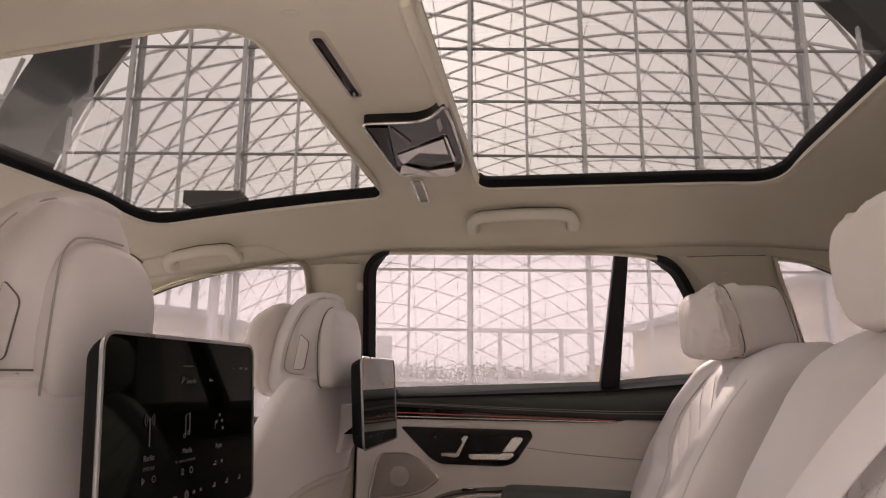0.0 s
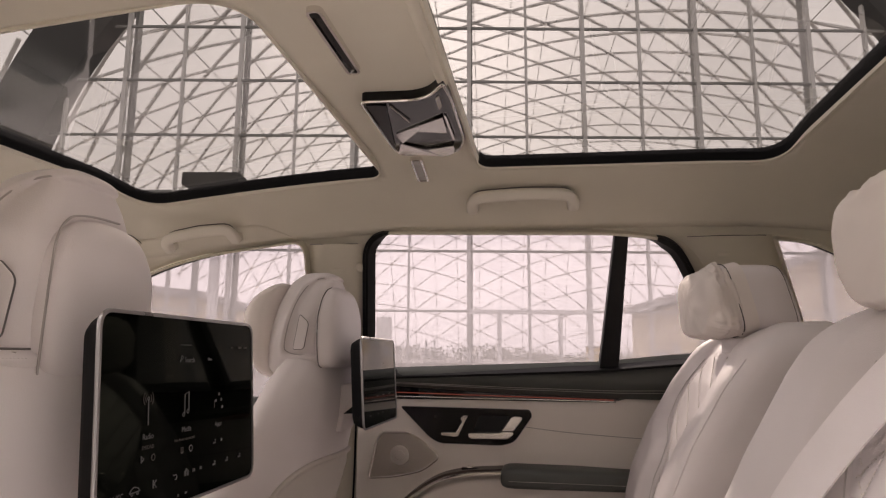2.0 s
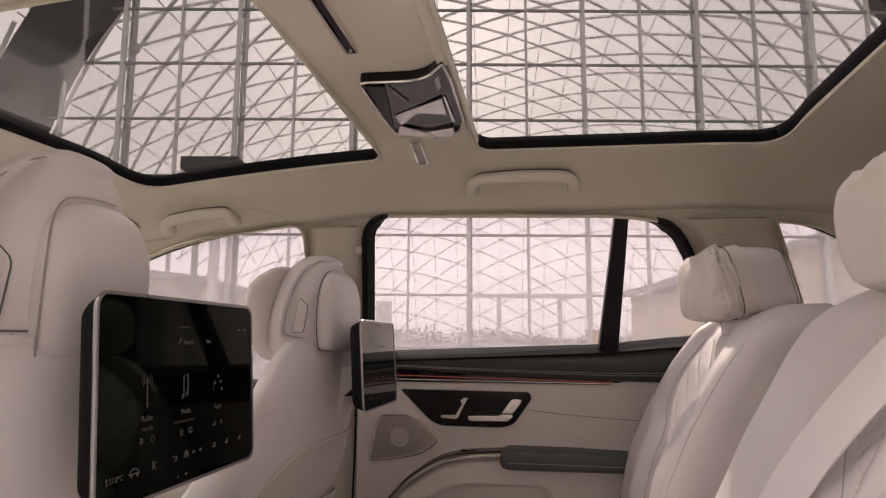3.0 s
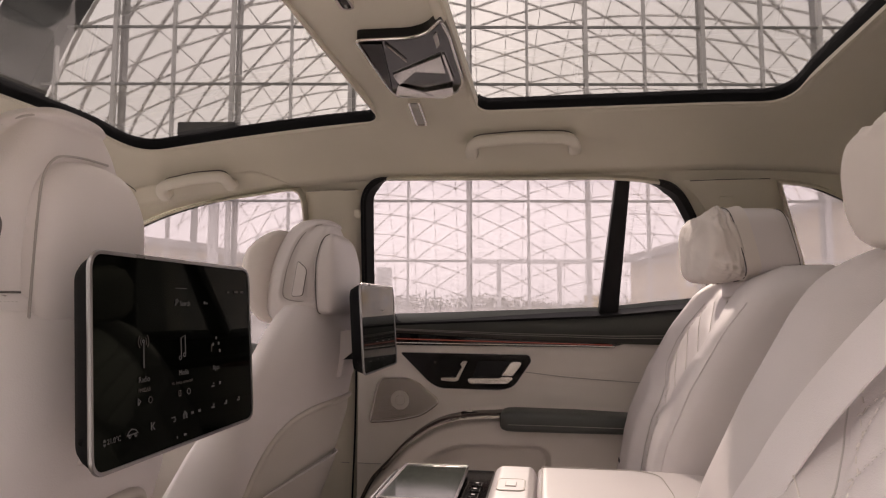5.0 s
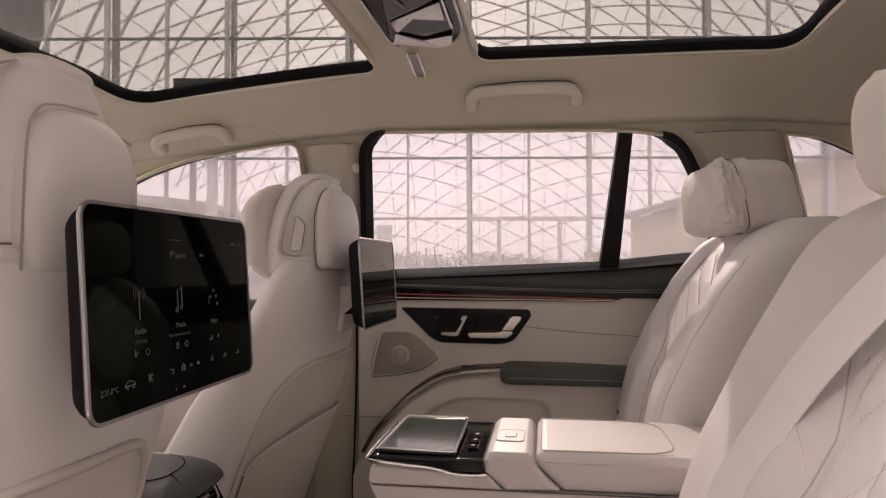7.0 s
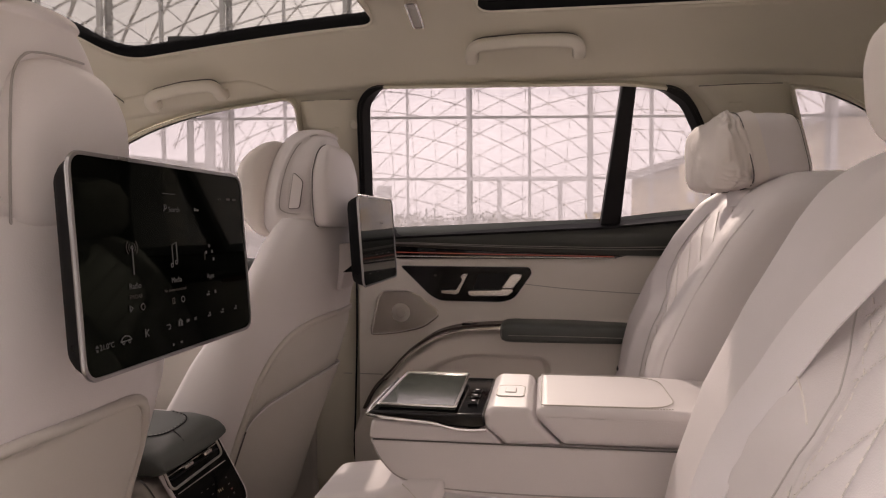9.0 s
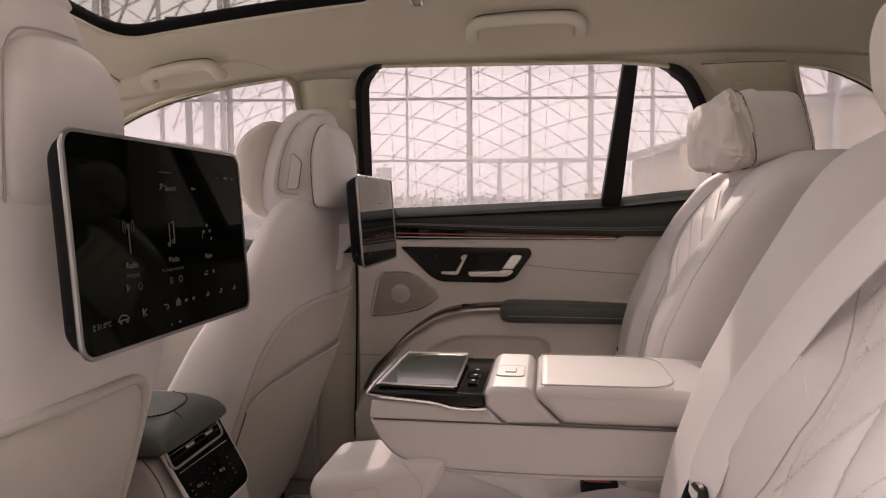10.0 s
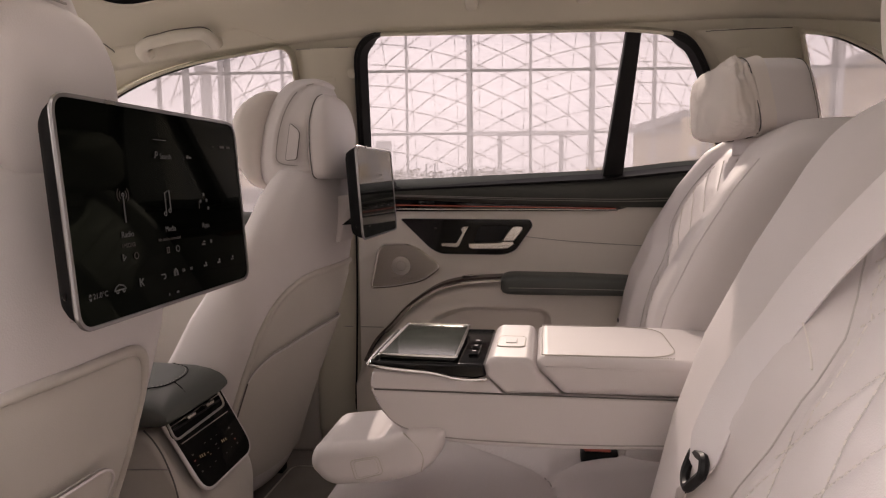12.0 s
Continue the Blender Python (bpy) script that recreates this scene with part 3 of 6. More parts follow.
plate_out = rounded(by_plan([(208, 52), (895, 58), (908, 90), (815, 225), (750, 244), (425, 240), (370, 212)], 1.628), [0.008, 0.010, 0.008, 0.02, 0.02, 0.02, 0.02], 5)
plate = part("control_plate", slab(plate_out, (0, -0.008, 0), 0.002), BLACK, door, "black gloss control plate")
part("plate_rim", tube([p + Vector((0, -0.006, 0)) for p in plate_out], 0.0010, (0, 1, 0), True, 6), SATIN, plate)
part("handle_well", slab(rounded(by_plan([(632, 92), (792, 92), (745, 172), (600, 175)], 1.6185), 0.006), (0, -0.0012, 0)), FRAME_BLACK, plate)
part("lock_handle", slab(rounded(by_plan([(433, 181), (512, 179), (545, 122), (534, 108), (550, 91), (578, 91), (558, 130), (526, 196), (508, 203), (433, 197)], 1.618), 0.0022, 3), (0, -0.010, 0), 0.0018), CHROME, plate, "satin chrome lock handle")
part("door_handle", slab(rounded(by_plan([(577, 181), (742, 177), (752, 170), (808, 170), (812, 185), (782, 208), (592, 210), (577, 200)], 1.618), 0.003, 3), (0, -0.013, 0), 0.0025), CHROME, plate, "satin chrome door handle")
part("handle_lever", slab(rounded(by_plan([(750, 167), (800, 96), (818, 89), (858, 92), (855, 112), (811, 168)], 1.617), 0.004, 3), (0, -0.015, 0), 0.0028), CHROME, plate, "satin chrome lever")
part("lock_mark", rbox(by_plan([(398, 103)], 1.6195)[0], (0.006, 0.001, 0.005), 0), UI_DIM, plate)
grille_out = rounded(by_plan([(85, 225), (112, 192), (235, 190), (300, 212), (405, 296), (411, 322), (330, 385), (180, 420), (45, 430), (45, 405)], 1.629), [0.015, 0.02, 0.03, 0.02, 0.01, 0.01, 0.03, 0.04, 0.008, 0.008], 5)
speaker = part("speaker_grille", slab(grille_out, (0, -0.007, 0), 0.002), GRILLE, door, "perforated metal speaker grille")
part("rim", tube([p + Vector((0, -0.006, 0)) for p in grille_out], 0.0034, (0, 1, 0), True, 8), CHROME, speaker, "bright rim")
hub = by_plan([(208, 308)], 1.622)[0]
for rr, mt in ((0.0245, CHROME), (0.0125, CHROME)):
    part("ring", tube(ring(hub + Vector((0, -0.001, 0)), (1, 0, 0), (0, 0, 1), rr, rr, 2, 32), 0.0007, (0, 1, 0), True, 6), mt, speaker)
part("cone", loft([ring(hub + Vector((0, -d, 0)), (1, 0, 0), (0, 0, 1), r, r, 2, 32) for d, r in ((-0.001, 0.025), (0.0004, 0.0245), (0.0009, 0.016), (0.0013, 0.006), (0.0014, 0.003))]), SPUN, speaker, "spun metal cone")
holes = bmesh.new()
plan = [(v.x, v.z) for v in grille_out]
xs, zs = [v[0] for v in plan], [v[1] for v in plan]
i = 0
for z in np.arange(min(zs), max(zs), 0.0030):
    i += 1
    for x in np.arange(min(xs), max(xs), 0.0034):
        x += 0.0017 * (i % 2)
        d, _ = nearest(plan, np.array((x, z)))
        if inside(plan, np.array([x]), np.array([z]))[0] and d > 0.0045 and math.hypot(x - hub.x, z - hub.z) > 0.027:
            holes.faces.new([holes.verts.new((x + 0.0006 * math.cos(a), 1.6216, z + 0.0006 * math.sin(a))) for a in (0, 1.257, 2.513, 3.770, 5.027)])
part("perforation", holes, FRAME_BLACK, speaker, smooth=False)["kind"] = "stuff"

pad = []
for x, s in ((-0.074, 0.55), (-0.070, 0.8), (-0.060, 0.95), (-0.04, 1.0), (0.1, 0.97), (0.235, 0.86), (0.42, 0.72)):
    pad.append(ring((x, 1.565, 0.9205 - 0.020 * (1 - s) * (x > 0)), (0, 1, 0), (0, 0, 1), 0.052 * s ** 0.5, 0.0245 * s, 4.0, 28))
part("armrest_pad", loft(pad), DARK, door, "dark grey leather armrest pad")
rail = smooth_line([(-0.425, 1.59, 0.71), (-0.395, 1.588, 0.765), (-0.350, 1.583, 0.812), (-0.305, 1.578, 0.859), (-0.236, 1.572, 0.906), (-0.168, 1.568, 0.926), (-0.072, 1.566, 0.934)], 6)
pad_line = [(x, 1.5125 + 0.0012 * (x > 0.1), 0.916 - 0.010 * max(0.0, x - 0.05)) for x in np.linspace(-0.055, 0.40, 24)]
part("pad_seam", tube(pad_line, 0.0009, n=5), THREAD_GREY, door)
part("wood_rail", sweep(rail, [(-0.024, -0.004), (0.005, -0.004), (0.008, 0.002), (-0.024, 0.005)], (0, 0, 1)), WOOD, door, "dark wood pull rail")
part("chrome_line", tube([p + Vector((0.002, -0.014, -0.007)) for p in rail[10:]], 0.0042, n=8), CHROME, door, "chrome edge")
sw = part("window_switch", rbox((-0.151, 1.575, 0.9315), (0.040, 0.014, 0.005), 0.002), FRAME_BLACK, door, "black window switch")
part("switch_tip", rbox((-0.150, 1.572, 0.936), (0.014, 0.010, 0.004), 0.001), CHROME, sw)
part("door_gap", tube(smooth_line([(-0.449, 1.617, 1.10), (-0.450, 1.617, 0.9), (-0.456, 1.617, 0.70), (-0.460, 1.617, 0.58), (-0.44, 1.617, 0.52)], 6), 0.0024, n=6), RUBBER, door, "black door seal")

# far front door
door2 = thing("door_2", (-0.9, 1.66, 0.45), "closed front door with dark grey leather top", "car door", kind="structure")
part("door_panel", rbox((-0.90, 1.643, 0.74), (0.66, 0.03, 0.60), 0.012), PANEL, door2, "pale leather door panel")
part("door_top", rbox((-0.90, 1.625, 1.055), (0.66, 0.05, 0.085), 0.02, Matrix.Rotation(radians(3), 3, "Y")), DARK, door2, "dark grey leather door top")

# pillar details
pil = thing("pillar_trim", on_side(-0.47, 0.5), "beige pillar cover between the side windows", "pillar trim", kind="structure")
bm = bmesh.new()
rowsz = []
for z in np.linspace(0.50, 1.462, 30):
    a = table([(0.50, -0.60), (1.05, -0.566), (1.10, -0.557), (1.462, -0.5335)], z)
    b = table([(0.50, -0.458), (1.0, -0.452), (1.15, -0.430), (1.462, -0.3925)], z)
    rowsz.append([bm.verts.new(on_side(lerp(a, b, t), z, 0.003 + 0.020 * (1 - abs(2 * t - 1) ** 4))) for t in np.linspace(0, 1, 17)])
quads(bm, rowsz)
part("cover", bm, PLASTIC, pil)
part("lower_seam", tube([on_side(x, 0.787, 0.0215 if x > -0.56 else 0.01) for x in np.linspace(-0.565, -0.47, 8)], 0.0012, n=5), SEAM_SOFT, pil)
part("seam", tube([on_side(x, 1.4615, 0.0215) for x in np.linspace(-0.525, -0.405, 8)], 0.0010, n=5), SEAM_SOFT, pil)
part("airbag_mark", rbox(on_side(-0.462, 1.395, 0.024), (0.034, 0.002, 0.018), 0.0008, Matrix.Rotation(radians(26.5), 3, "X")), PLASTIC, pil)
part("airbag_mark", rbox(on_side(0.427, 1.424, 0.022), (0.027, 0.002, 0.010), 0.0008, Matrix.Rotation(radians(26.5), 3, "X")), PLASTIC, pil)
hook = thing("coat_hook", on_side(-0.405, 1.40, 0.01), "small beige plastic coat hook on the pillar", "coat hook")
part("knob", loft([ring(on_side(-0.405, 1.408, d), (1, 0, 0), (0, 0.447, -0.894), r, r * 1.25, 2.4, 16) for d, r in ((0.0, 0.006), (0.015, 0.006), (0.022, 0.009), (0.028, 0.009), (0.031, 0.006))]), PLASTIC, hook)
rear_pil = thing("rear_pillar_trim", on_side(0.48, 1.2), "beige rear pillar cover behind the back seat", "pillar trim", kind="structure")
bm = bmesh.new()
rowsz = []
for z in np.linspace(1.10, 1.466, 24):
    a = table([(1.10, 0.48), (1.236, 0.458), (1.385, 0.402), (1.43, 0.372), (1.466, 0.328)], z)
    b = table([(1.10, 0.66), (1.2, 0.642), (1.466, 0.530)], z)
    rowsz.append([bm.verts.new(on_side(lerp(a, b, t), z, 0.003 + 0.018 * (1 - abs(2 * t - 1) ** 4))) for t in np.linspace(0, 1, 15)])
quads(bm, rowsz)
part("cover", bm, PLASTIC, rear_pil)
part("seam", tube([on_side(x, 1.4625, 0.0215 - 0.9 * abs(x - 0.43) ** 2) for x in np.linspace(0.35, 0.515, 10)], 0.0010, n=5), SEAM, rear_pil)


# ---- roof fittings ----
def grab_handle(x0, x1, y, z, label, slope=0.0):
    h = thing("grab_handle", ((x0 + x1) / 2, y + 0.03, z - 0.02), label, "grab handle", group="roof grab handles")
    w = Vector((0, 0.45, -0.89))                # down along the handle's face
    n = Vector((0, -0.89, -0.45))               # out of its face

    def at(x, d, lift=0.0):
        return Vector((x, y, z + slope * (x - (x0 + x1) / 2))) + w * d + n * lift

    mid = (x0 + x1) / 2
    run = [(x0 + 0.012, 0.047, -0.004), (x0 + 0.012, 0.038, 0.004), (x0 + 0.0135, 0.028, 0.010), (x0 + 0.020, 0.0185, 0.012), (x0 + 0.034, 0.0135, 0.012), (x0 + 0.06, 0.0115, 0.012), (mid, 0.009, 0.012), (x1 - 0.06, 0.0105, 0.012), (x1 - 0.034, 0.0125, 0.012), (x1 - 0.020, 0.0175, 0.012), (x1 - 0.0135, 0.027, 0.010), (x1 - 0.012, 0.036, 0.004), (x1 - 0.012, 0.045, -0.004)]
    line = smooth_line([at(*p) for p in run], 6)
    oval = [(0.0126 * math.copysign(abs(math.cos(a)) ** 0.62, math.cos(a)), 0.0108 * math.copysign(abs(math.sin(a)) ** 0.62, math.sin(a))) for a in np.linspace(0, 2 * math.pi, 21)[:-1]]
    part("grip", sweep(line, oval, n), HANDLE, h, sharp=1.5)
    # dark tube stands in for the shade behind the grip
    part("drawn_shadow", tube([p - w * 0.0112 - n * 0.010 for p in line[14:-10]], 0.0030, n=6), SEAM, h, "dark strip drawn as shade behind the grip")
    for x in (x0 + 0.013, x1 - 0.013):
        part("foot", rbox(at(x, 0.040, -0.008), (0.026, 0.024, 0.022), 0.006, Matrix.Rotation(radians(27), 3, "X")), PLASTIC, h)
    return h


grab_handle(-0.132, 0.112, 1.343, 1.5575, "beige plastic grab handle above the rear window")
grab_handle(-0.872, -0.680, 1.370, 1.497, "beige plastic grab handle above the front window", 0.11)

# the headliner's rounded edge down to the front window, and the sun visor
edge = bmesh.new()
rows = []
for x in np.linspace(-1.2, -0.532, 60):
    k = ease(min(1.0, max(0.0, (-0.545 - x) / 0.10)))
    inner = lerp(1.405, 1.4462, ease((x + 0.66) / 0.125))
    top = Vector((x, inner, roof_z(x, inner) - lerp(0.0045, 0.0062, ease((x + 0.66) / 0.125))))
    foot = on_side(x, table([(-1.2, 1.305), (-1.18, 1.315), (-0.978, 1.404), (-0.90, 1.428), (-0.80, 1.448), (-0.538, 1.476), (-0.5, 1.478)], x) + 0.004, lerp(-0.004, 0.0035, k))
    turn = Vector((x, 1.447, roof_z(x, 1.447) - lerp(0.002, 0.0075, k)))
    rows.append([edge.verts.new(top * (1 - t) ** 2 + turn * 2 * t * (1 - t) + foot * t ** 2) for t in np.linspace(0, 1, 14)])
quads(edge, rows)
liner_edge = setting("ceiling_edge", edge, LINER, "beige cloth headliner edge above the front window", "headliner")
liner_edge.modifiers.new("thickness", "SOLIDIFY").thickness = 0.003
visor = thing("sun_visor", (-1.05, 1.39, 1.46), "folded beige cloth sun visor under the headliner", "sun visor")
visor_out = rounded([Vector((x, y, roof_z(x, y) - 0.014)) for x, y in ((-1.15, 1.30), (-0.965, 1.385), (-0.948, 1.412), (-1.15, 1.425))], [0.01, 0.012, 0.010, 0.01], 6)
part("panel", slab(visor_out, (0, 0.003, 0.008), 0.002), LINER, visor)
part("edge_seam", tube([p + Vector((0, 0, 0.004)) for p in visor_out], 0.0012, (0, 0, 1), True, 6), SEAM, visor, "dark edge seam")


def roof_lamp(y0, y1, x, wide, label, dark):
    lamp = thing("reading_lamp", (x, (y0 + y1) / 2, roof_z(x, (y0 + y1) / 2)), label, "reading lamp", group="roof lamps")
    out = rounded([Vector((x - wide, y0, 0)), Vector((x + wide, y0, 0)), Vector((x + wide, y1, 0)), Vector((x - wide, y1, 0))], 0.008)
    low = [Vector((p.x, p.y, roof_z(p.x, p.y) - 0.013)) for p in out]
    part("frame", sweep(low, [(-0.0019, -0.001), (0.0019, -0.001), (0.0019, 0.012), (-0.0019, 0.012)], (0, 0, 1), True), CHROME, lamp, "chrome frame")
    part("lens", slab([p + Vector((0, 0, 0.006)) for p in low], (0, 0, -0.004)), BLACK if dark else LAMP_GLOW, lamp)
    end = lerp(y0, y1, 0.06)
    part("sensor", rbox((x, end, roof_z(x, end) - 0.0110), (wide * 1.6, 0.012, 0.003), 0.001), FRAME_BLACK, lamp)
    return lamp


roof_lamp(0.640, 0.812, -0.230, 0.0082, "long dark reading lamp in a chrome frame on the headliner", True)
roof_lamp(1.222, 1.314, -0.222, 0.0105, "frosted reading lamp in a chrome frame on the headliner", False)
button = thing("roof_button", (-0.24, 0.59, 1.598), "small round beige button on the headliner", "roof button")
part("disc", loft([ring((-0.245, 0.597, roof_z(-0.245, 0.597) + d), (1, 0, 0), (0, 1, 0), r, r * 0.7, 2.2, 24) for d, r in ((-0.004, 0.011), (-0.0075, 0.011), (-0.009, 0.008))]), PLASTIC, button)

roll = thing("shade_roll", (-0.108, 0.93, 1.60), "beige sunshade roll along the roof beam", "sunshade")
part("cover", loft([ring((-0.110, lerp(0.588, 0.88, (t + 1) / 2), roof_z(-0.110, lerp(0.588, 0.88, (t + 1) / 2)) - 0.006), (1, 0, 0), (0, 0, 1), 0.008 * k, 0.011 * k, 2.6, 20) for t, k in ((-1.0, 0.4), (-0.985, 0.8), (-0.95, 1.0), (0.0, 1.0), (0.93, 1.0), (0.98, 0.8), (1.0, 0.4))]), LINER, roll)

# overhead touch console, black gloss with a folded cover
con = thing("overhead_console", (-0.163, 0.95, 1.60), "black gloss overhead console with chrome rim on the headliner", "overhead console")
cz = 1.588
rim = rounded([Vector((x, y, cz)) for x, y in ((-0.245, 0.895), (-0.160, 0.899), (-0.134, 0.886), (-0.106, 0.846), (-0.102, 0.90), (-0.106, 1.10), (-0.128, 1.170), (-0.238, 1.168), (-0.247, 1.12))], [0.012, 0.03, 0.02, 0.006, 0.01, 0.04, 0.035, 0.014, 0.03], 6)
part("housing", slab([p + Vector((0, 0, 0.024)) for p in rim], (0, 0, -0.024), 0.003), BLACK, con, "black gloss housing")
part("rim", tube([p + Vector((0, 0, 0.001)) for p in rim], 0.0023, (0, 0, 1), True, 8), CHROME, con, "chrome rim")


# chrome and grey plates imitate the reflections in the gloss housing
def reflection_plate(points, drop, material, label=""):
    part("reflection_plate", slab([Vector((x, y, cz - drop - k * 0.0012)) for k, (x, y) in enumerate(points)], (0, 0, -0.0012)), material, con, label)


reflection_plate([(-0.221, 1.039), (-0.172, 1.002), (-0.125, 0.964), (-0.128, 1.036), (-0.177, 1.018), (-0.216, 1.074)], 0.001, CHROME, "bright plate shaped as a reflection")
reflection_plate([(-0.240, 1.146), (-0.223, 1.090), (-0.180, 1.130), (-0.126, 1.108), (-0.132, 1.150), (-0.155, 1.162)], 0.001, CHROME, "bright plate shaped as a reflection")
reflection_plate([(-0.1225, 0.962), (-0.1185, 0.962), (-0.1195, 1.079), (-0.1235, 1.073)], 0.001, CHROME, "bright plate shaped as a reflection")
reflection_plate([(-0.238, 0.905), (-0.206, 0.907), (-0.224, 1.02), (-0.240, 1.12)], 0.0005, GREY_METAL, "grey metal plate shaped as a reflection")
part("blade", tube([(-0.201, 0.909, cz - 0.002), (-0.184, 0.983, cz - 0.003)], 0.0013, (0, 0, 1)), CHROME, con)
part("lens", slab(rounded([Vector((x, y, cz)) for x, y in ((-0.125, 0.893), (-0.117, 0.882), (-0.119, 0.922), (-0.127, 0.938))], 0.004, 3), (0, 0, -0.003), 0.001), LAMP_GLOW, con)


# ---- seats ----
def refine(rows, n=3):
    """More rows between the given ones, on a smooth curve."""
    R = np.array(rows)
    res = []
    for i in range(len(R) - 1):
        a, b, c, d = R[max(i - 1, 0)], R[i], R[i + 1], R[min(i + 2, len(R) - 1)]
        for t in np.arange(n) / n:
            res.append(tuple(0.5 * (2 * b + (c - a) * t + (2 * a - 5 * b + 4 * c - d) * t * t + (3 * b - a - 3 * c + d) * t ** 3)))
    return res + [tuple(R[-1])]


def front_seat(yc, label, screened=False):
    s = thing("front_seat", (-0.62, yc, 0.44), label, "car seat", group="front seats")
    # height, rear face, front face, half width
    rows = [(0.52, -0.560, -0.83, 0.205), (0.55, -0.545, -0.84, 0.228), (0.62, -0.525, -0.80, 0.240), (0.73, -0.490, -0.735, 0.246), (0.85, -0.447, -0.66, 0.246), (0.92, -0.425, -0.62, 0.244), (0.99, -0.405, -0.57, 0.240), (1.06, -0.392, -0.53, 0.228), (1.10, -0.388, -0.513, 0.212), (1.14, -0.387, -0.502, 0.186), (1.17, -0.390, -0.494, 0.152), (1.19, -0.394, -0.487, 0.120), (1.202, -0.402, -0.478, 0.09)]

    def row_at(z):
        zs = [r[0] for r in rows]
        return [float(np.interp(z, zs, [r[k] for r in rows])) for k in (1, 2, 3)]

    def pinch(y, z):
        """The seat set further back tapers more towards its foot."""
        return y * lerp(0.90, 1.0, ease((z - 0.70) / 0.35)) if screened and y > 0 else y

    def back(y, z, out=0.0):
        """A place on the bowed rear face."""
        xr, xf, hw = row_at(z)
        t = min(1.0, abs(y) / hw)
        return Vector((xr - min(0.085, 0.55 * (xr - xf)) * t ** 2.4 + out, yc + pinch(y, z), z))

    rings = []
    for z in list(np.linspace(0.52, 1.14, 34)) + [1.155, 1.17, 1.18, 1.19, 1.197, 1.202]:
        xr, xf, hw = row_at(z)
        drop = min(0.085, 0.55 * (xr - xf))
        r = []
        for t in np.linspace(-1, 1, 25)[1:-1]:
            r.append(Vector((xr - drop * abs(t) ** 2.4, yc + pinch(hw * t, z), z)))
        side = [(xr - drop - 0.012, 1.012), (lerp(xr - drop, xf, 0.5), 1.02), (lerp(xr - drop, xf, 0.85), 1.0), (xf + 0.004, 0.955)]
        r += [Vector((x, yc + pinch(hw * k, z), z)) for x, k in side]
        r += [Vector((xf + 0.028 * (1 - ease((abs(t) - 0.45) / 0.35)), yc + pinch(hw * t, z), z)) for t in np.linspace(0.88, -0.88, 19)]
        r += [Vector((x, yc - hw * k, z)) for x, k in reversed(side)]
        rings.append(r)
    part("backrest", loft(rings), LEATHER, s, "white leather backrest", sharp=1.2)

    # rear shell panel with a map pocket; on the seat with the large screen they end short of the bolster
    def shell_y(t):
        return t * (0.125 if screened and t > 0 else 0.217)

    def pocket_y(t):
        return t * (0.068 if t > 0 else 0.212)

    def ridge_z(t):
        return 0.991 - 0.30 * (1 - max(0.0, 1 - abs(t) ** 4.5) ** (1 / 4.5))

    spread = np.sin(np.linspace(-1.5708, 1.5708, 61))
    bm = bmesh.new()
    g = []
    for v in np.linspace(0, 1, 28):
        g.append([bm.verts.new(back(shell_y(t), lerp(0.58, ridge_z(t), v), 0.0065 * (1 - abs(t) ** 8) * min(1.0, (1 - v) * 14))) for t in spread])
    quads(bm, g)
    part("rear_shell", bm, PANEL, s, "pale rear seat shell", sharp=1.2)
    part("ridge", tube([back(shell_y(t), ridge_z(t), 0.002) for t in np.sin(np.linspace(-1.5708, 1.5708, 110))] + [back(shell_y(1), z, 0.001) for z in np.linspace(0.68, 0.60, 5)], 0.0060, n=10), PANEL, s)

    def pocket_z(t):
        if t > 0 and not screened:
            t *= 0.35
        k = max(0.0, (abs(t) - 0.86) / 0.14)
        return 0.872 - 0.050 * abs(t) ** 3.0 - 0.030 * (1 - math.sqrt(max(0.0, 1 - k * k)))

    bm = bmesh.new()
    g = []
    for v in np.linspace(0, 1, 26):
        g.append([bm.verts.new(back(pocket_y(t), lerp(0.57, pocket_z(t), v), 0.007 + 0.013 * (1 - abs(t) ** 6) * (0.3 + 0.7 * v))) for t in spread])
    quads(bm, g)
    part("map_pocket", bm, PANEL, s, "pale leather map pocket", sharp=1.2)
    part("pocket_edge", tube([back(pocket_y(t), pocket_z(t), 0.0080 + 0.013 * (1 - abs(t) ** 6)) for t in np.sin(np.linspace(-1.5708, 1.5708, 90))], 0.0016, n=6), LEATHER, s)
    part("pocket_gap", tube([back(pocket_y(t), pocket_z(t) + 0.002, 0.0070 + 0.009 * (1 - abs(t) ** 6)) for t in np.sin(np.linspace(-1.5708, 1.5708, 90))], 0.0010, n=6), SEAM_SOFT, s)
    for sd in (-1, 1):
        part("pocket_edge", tube([back(pocket_y(sd), z, 0.0070) for z in np.linspace(0.58, 0.79 if screened or sd < 0 else 0.868, 12)], 0.0013, n=6), SEAM if screened or sd < 0 else SEAM_SOFT, s)
        if not screened:
            continue
        part("piping", tube([back(sd * row_at(z)[2] * 0.985, z, 0.002) for z in np.linspace(0.62, 1.16, 40)], 0.0022, n=6), LEATHER, s)
        line = []
        for z in np.linspace(0.66, 1.165, 40):
            xr, xf, hw = row_at(z)
            line.append(Vector((lerp(xr - min(0.085, 0.55 * (xr - xf)), xf, 0.70), yc + sd * hw * 1.0095, z)))
        part("side_seam", tube(line, 0.0013, n=6), SEAM_SOFT, s)

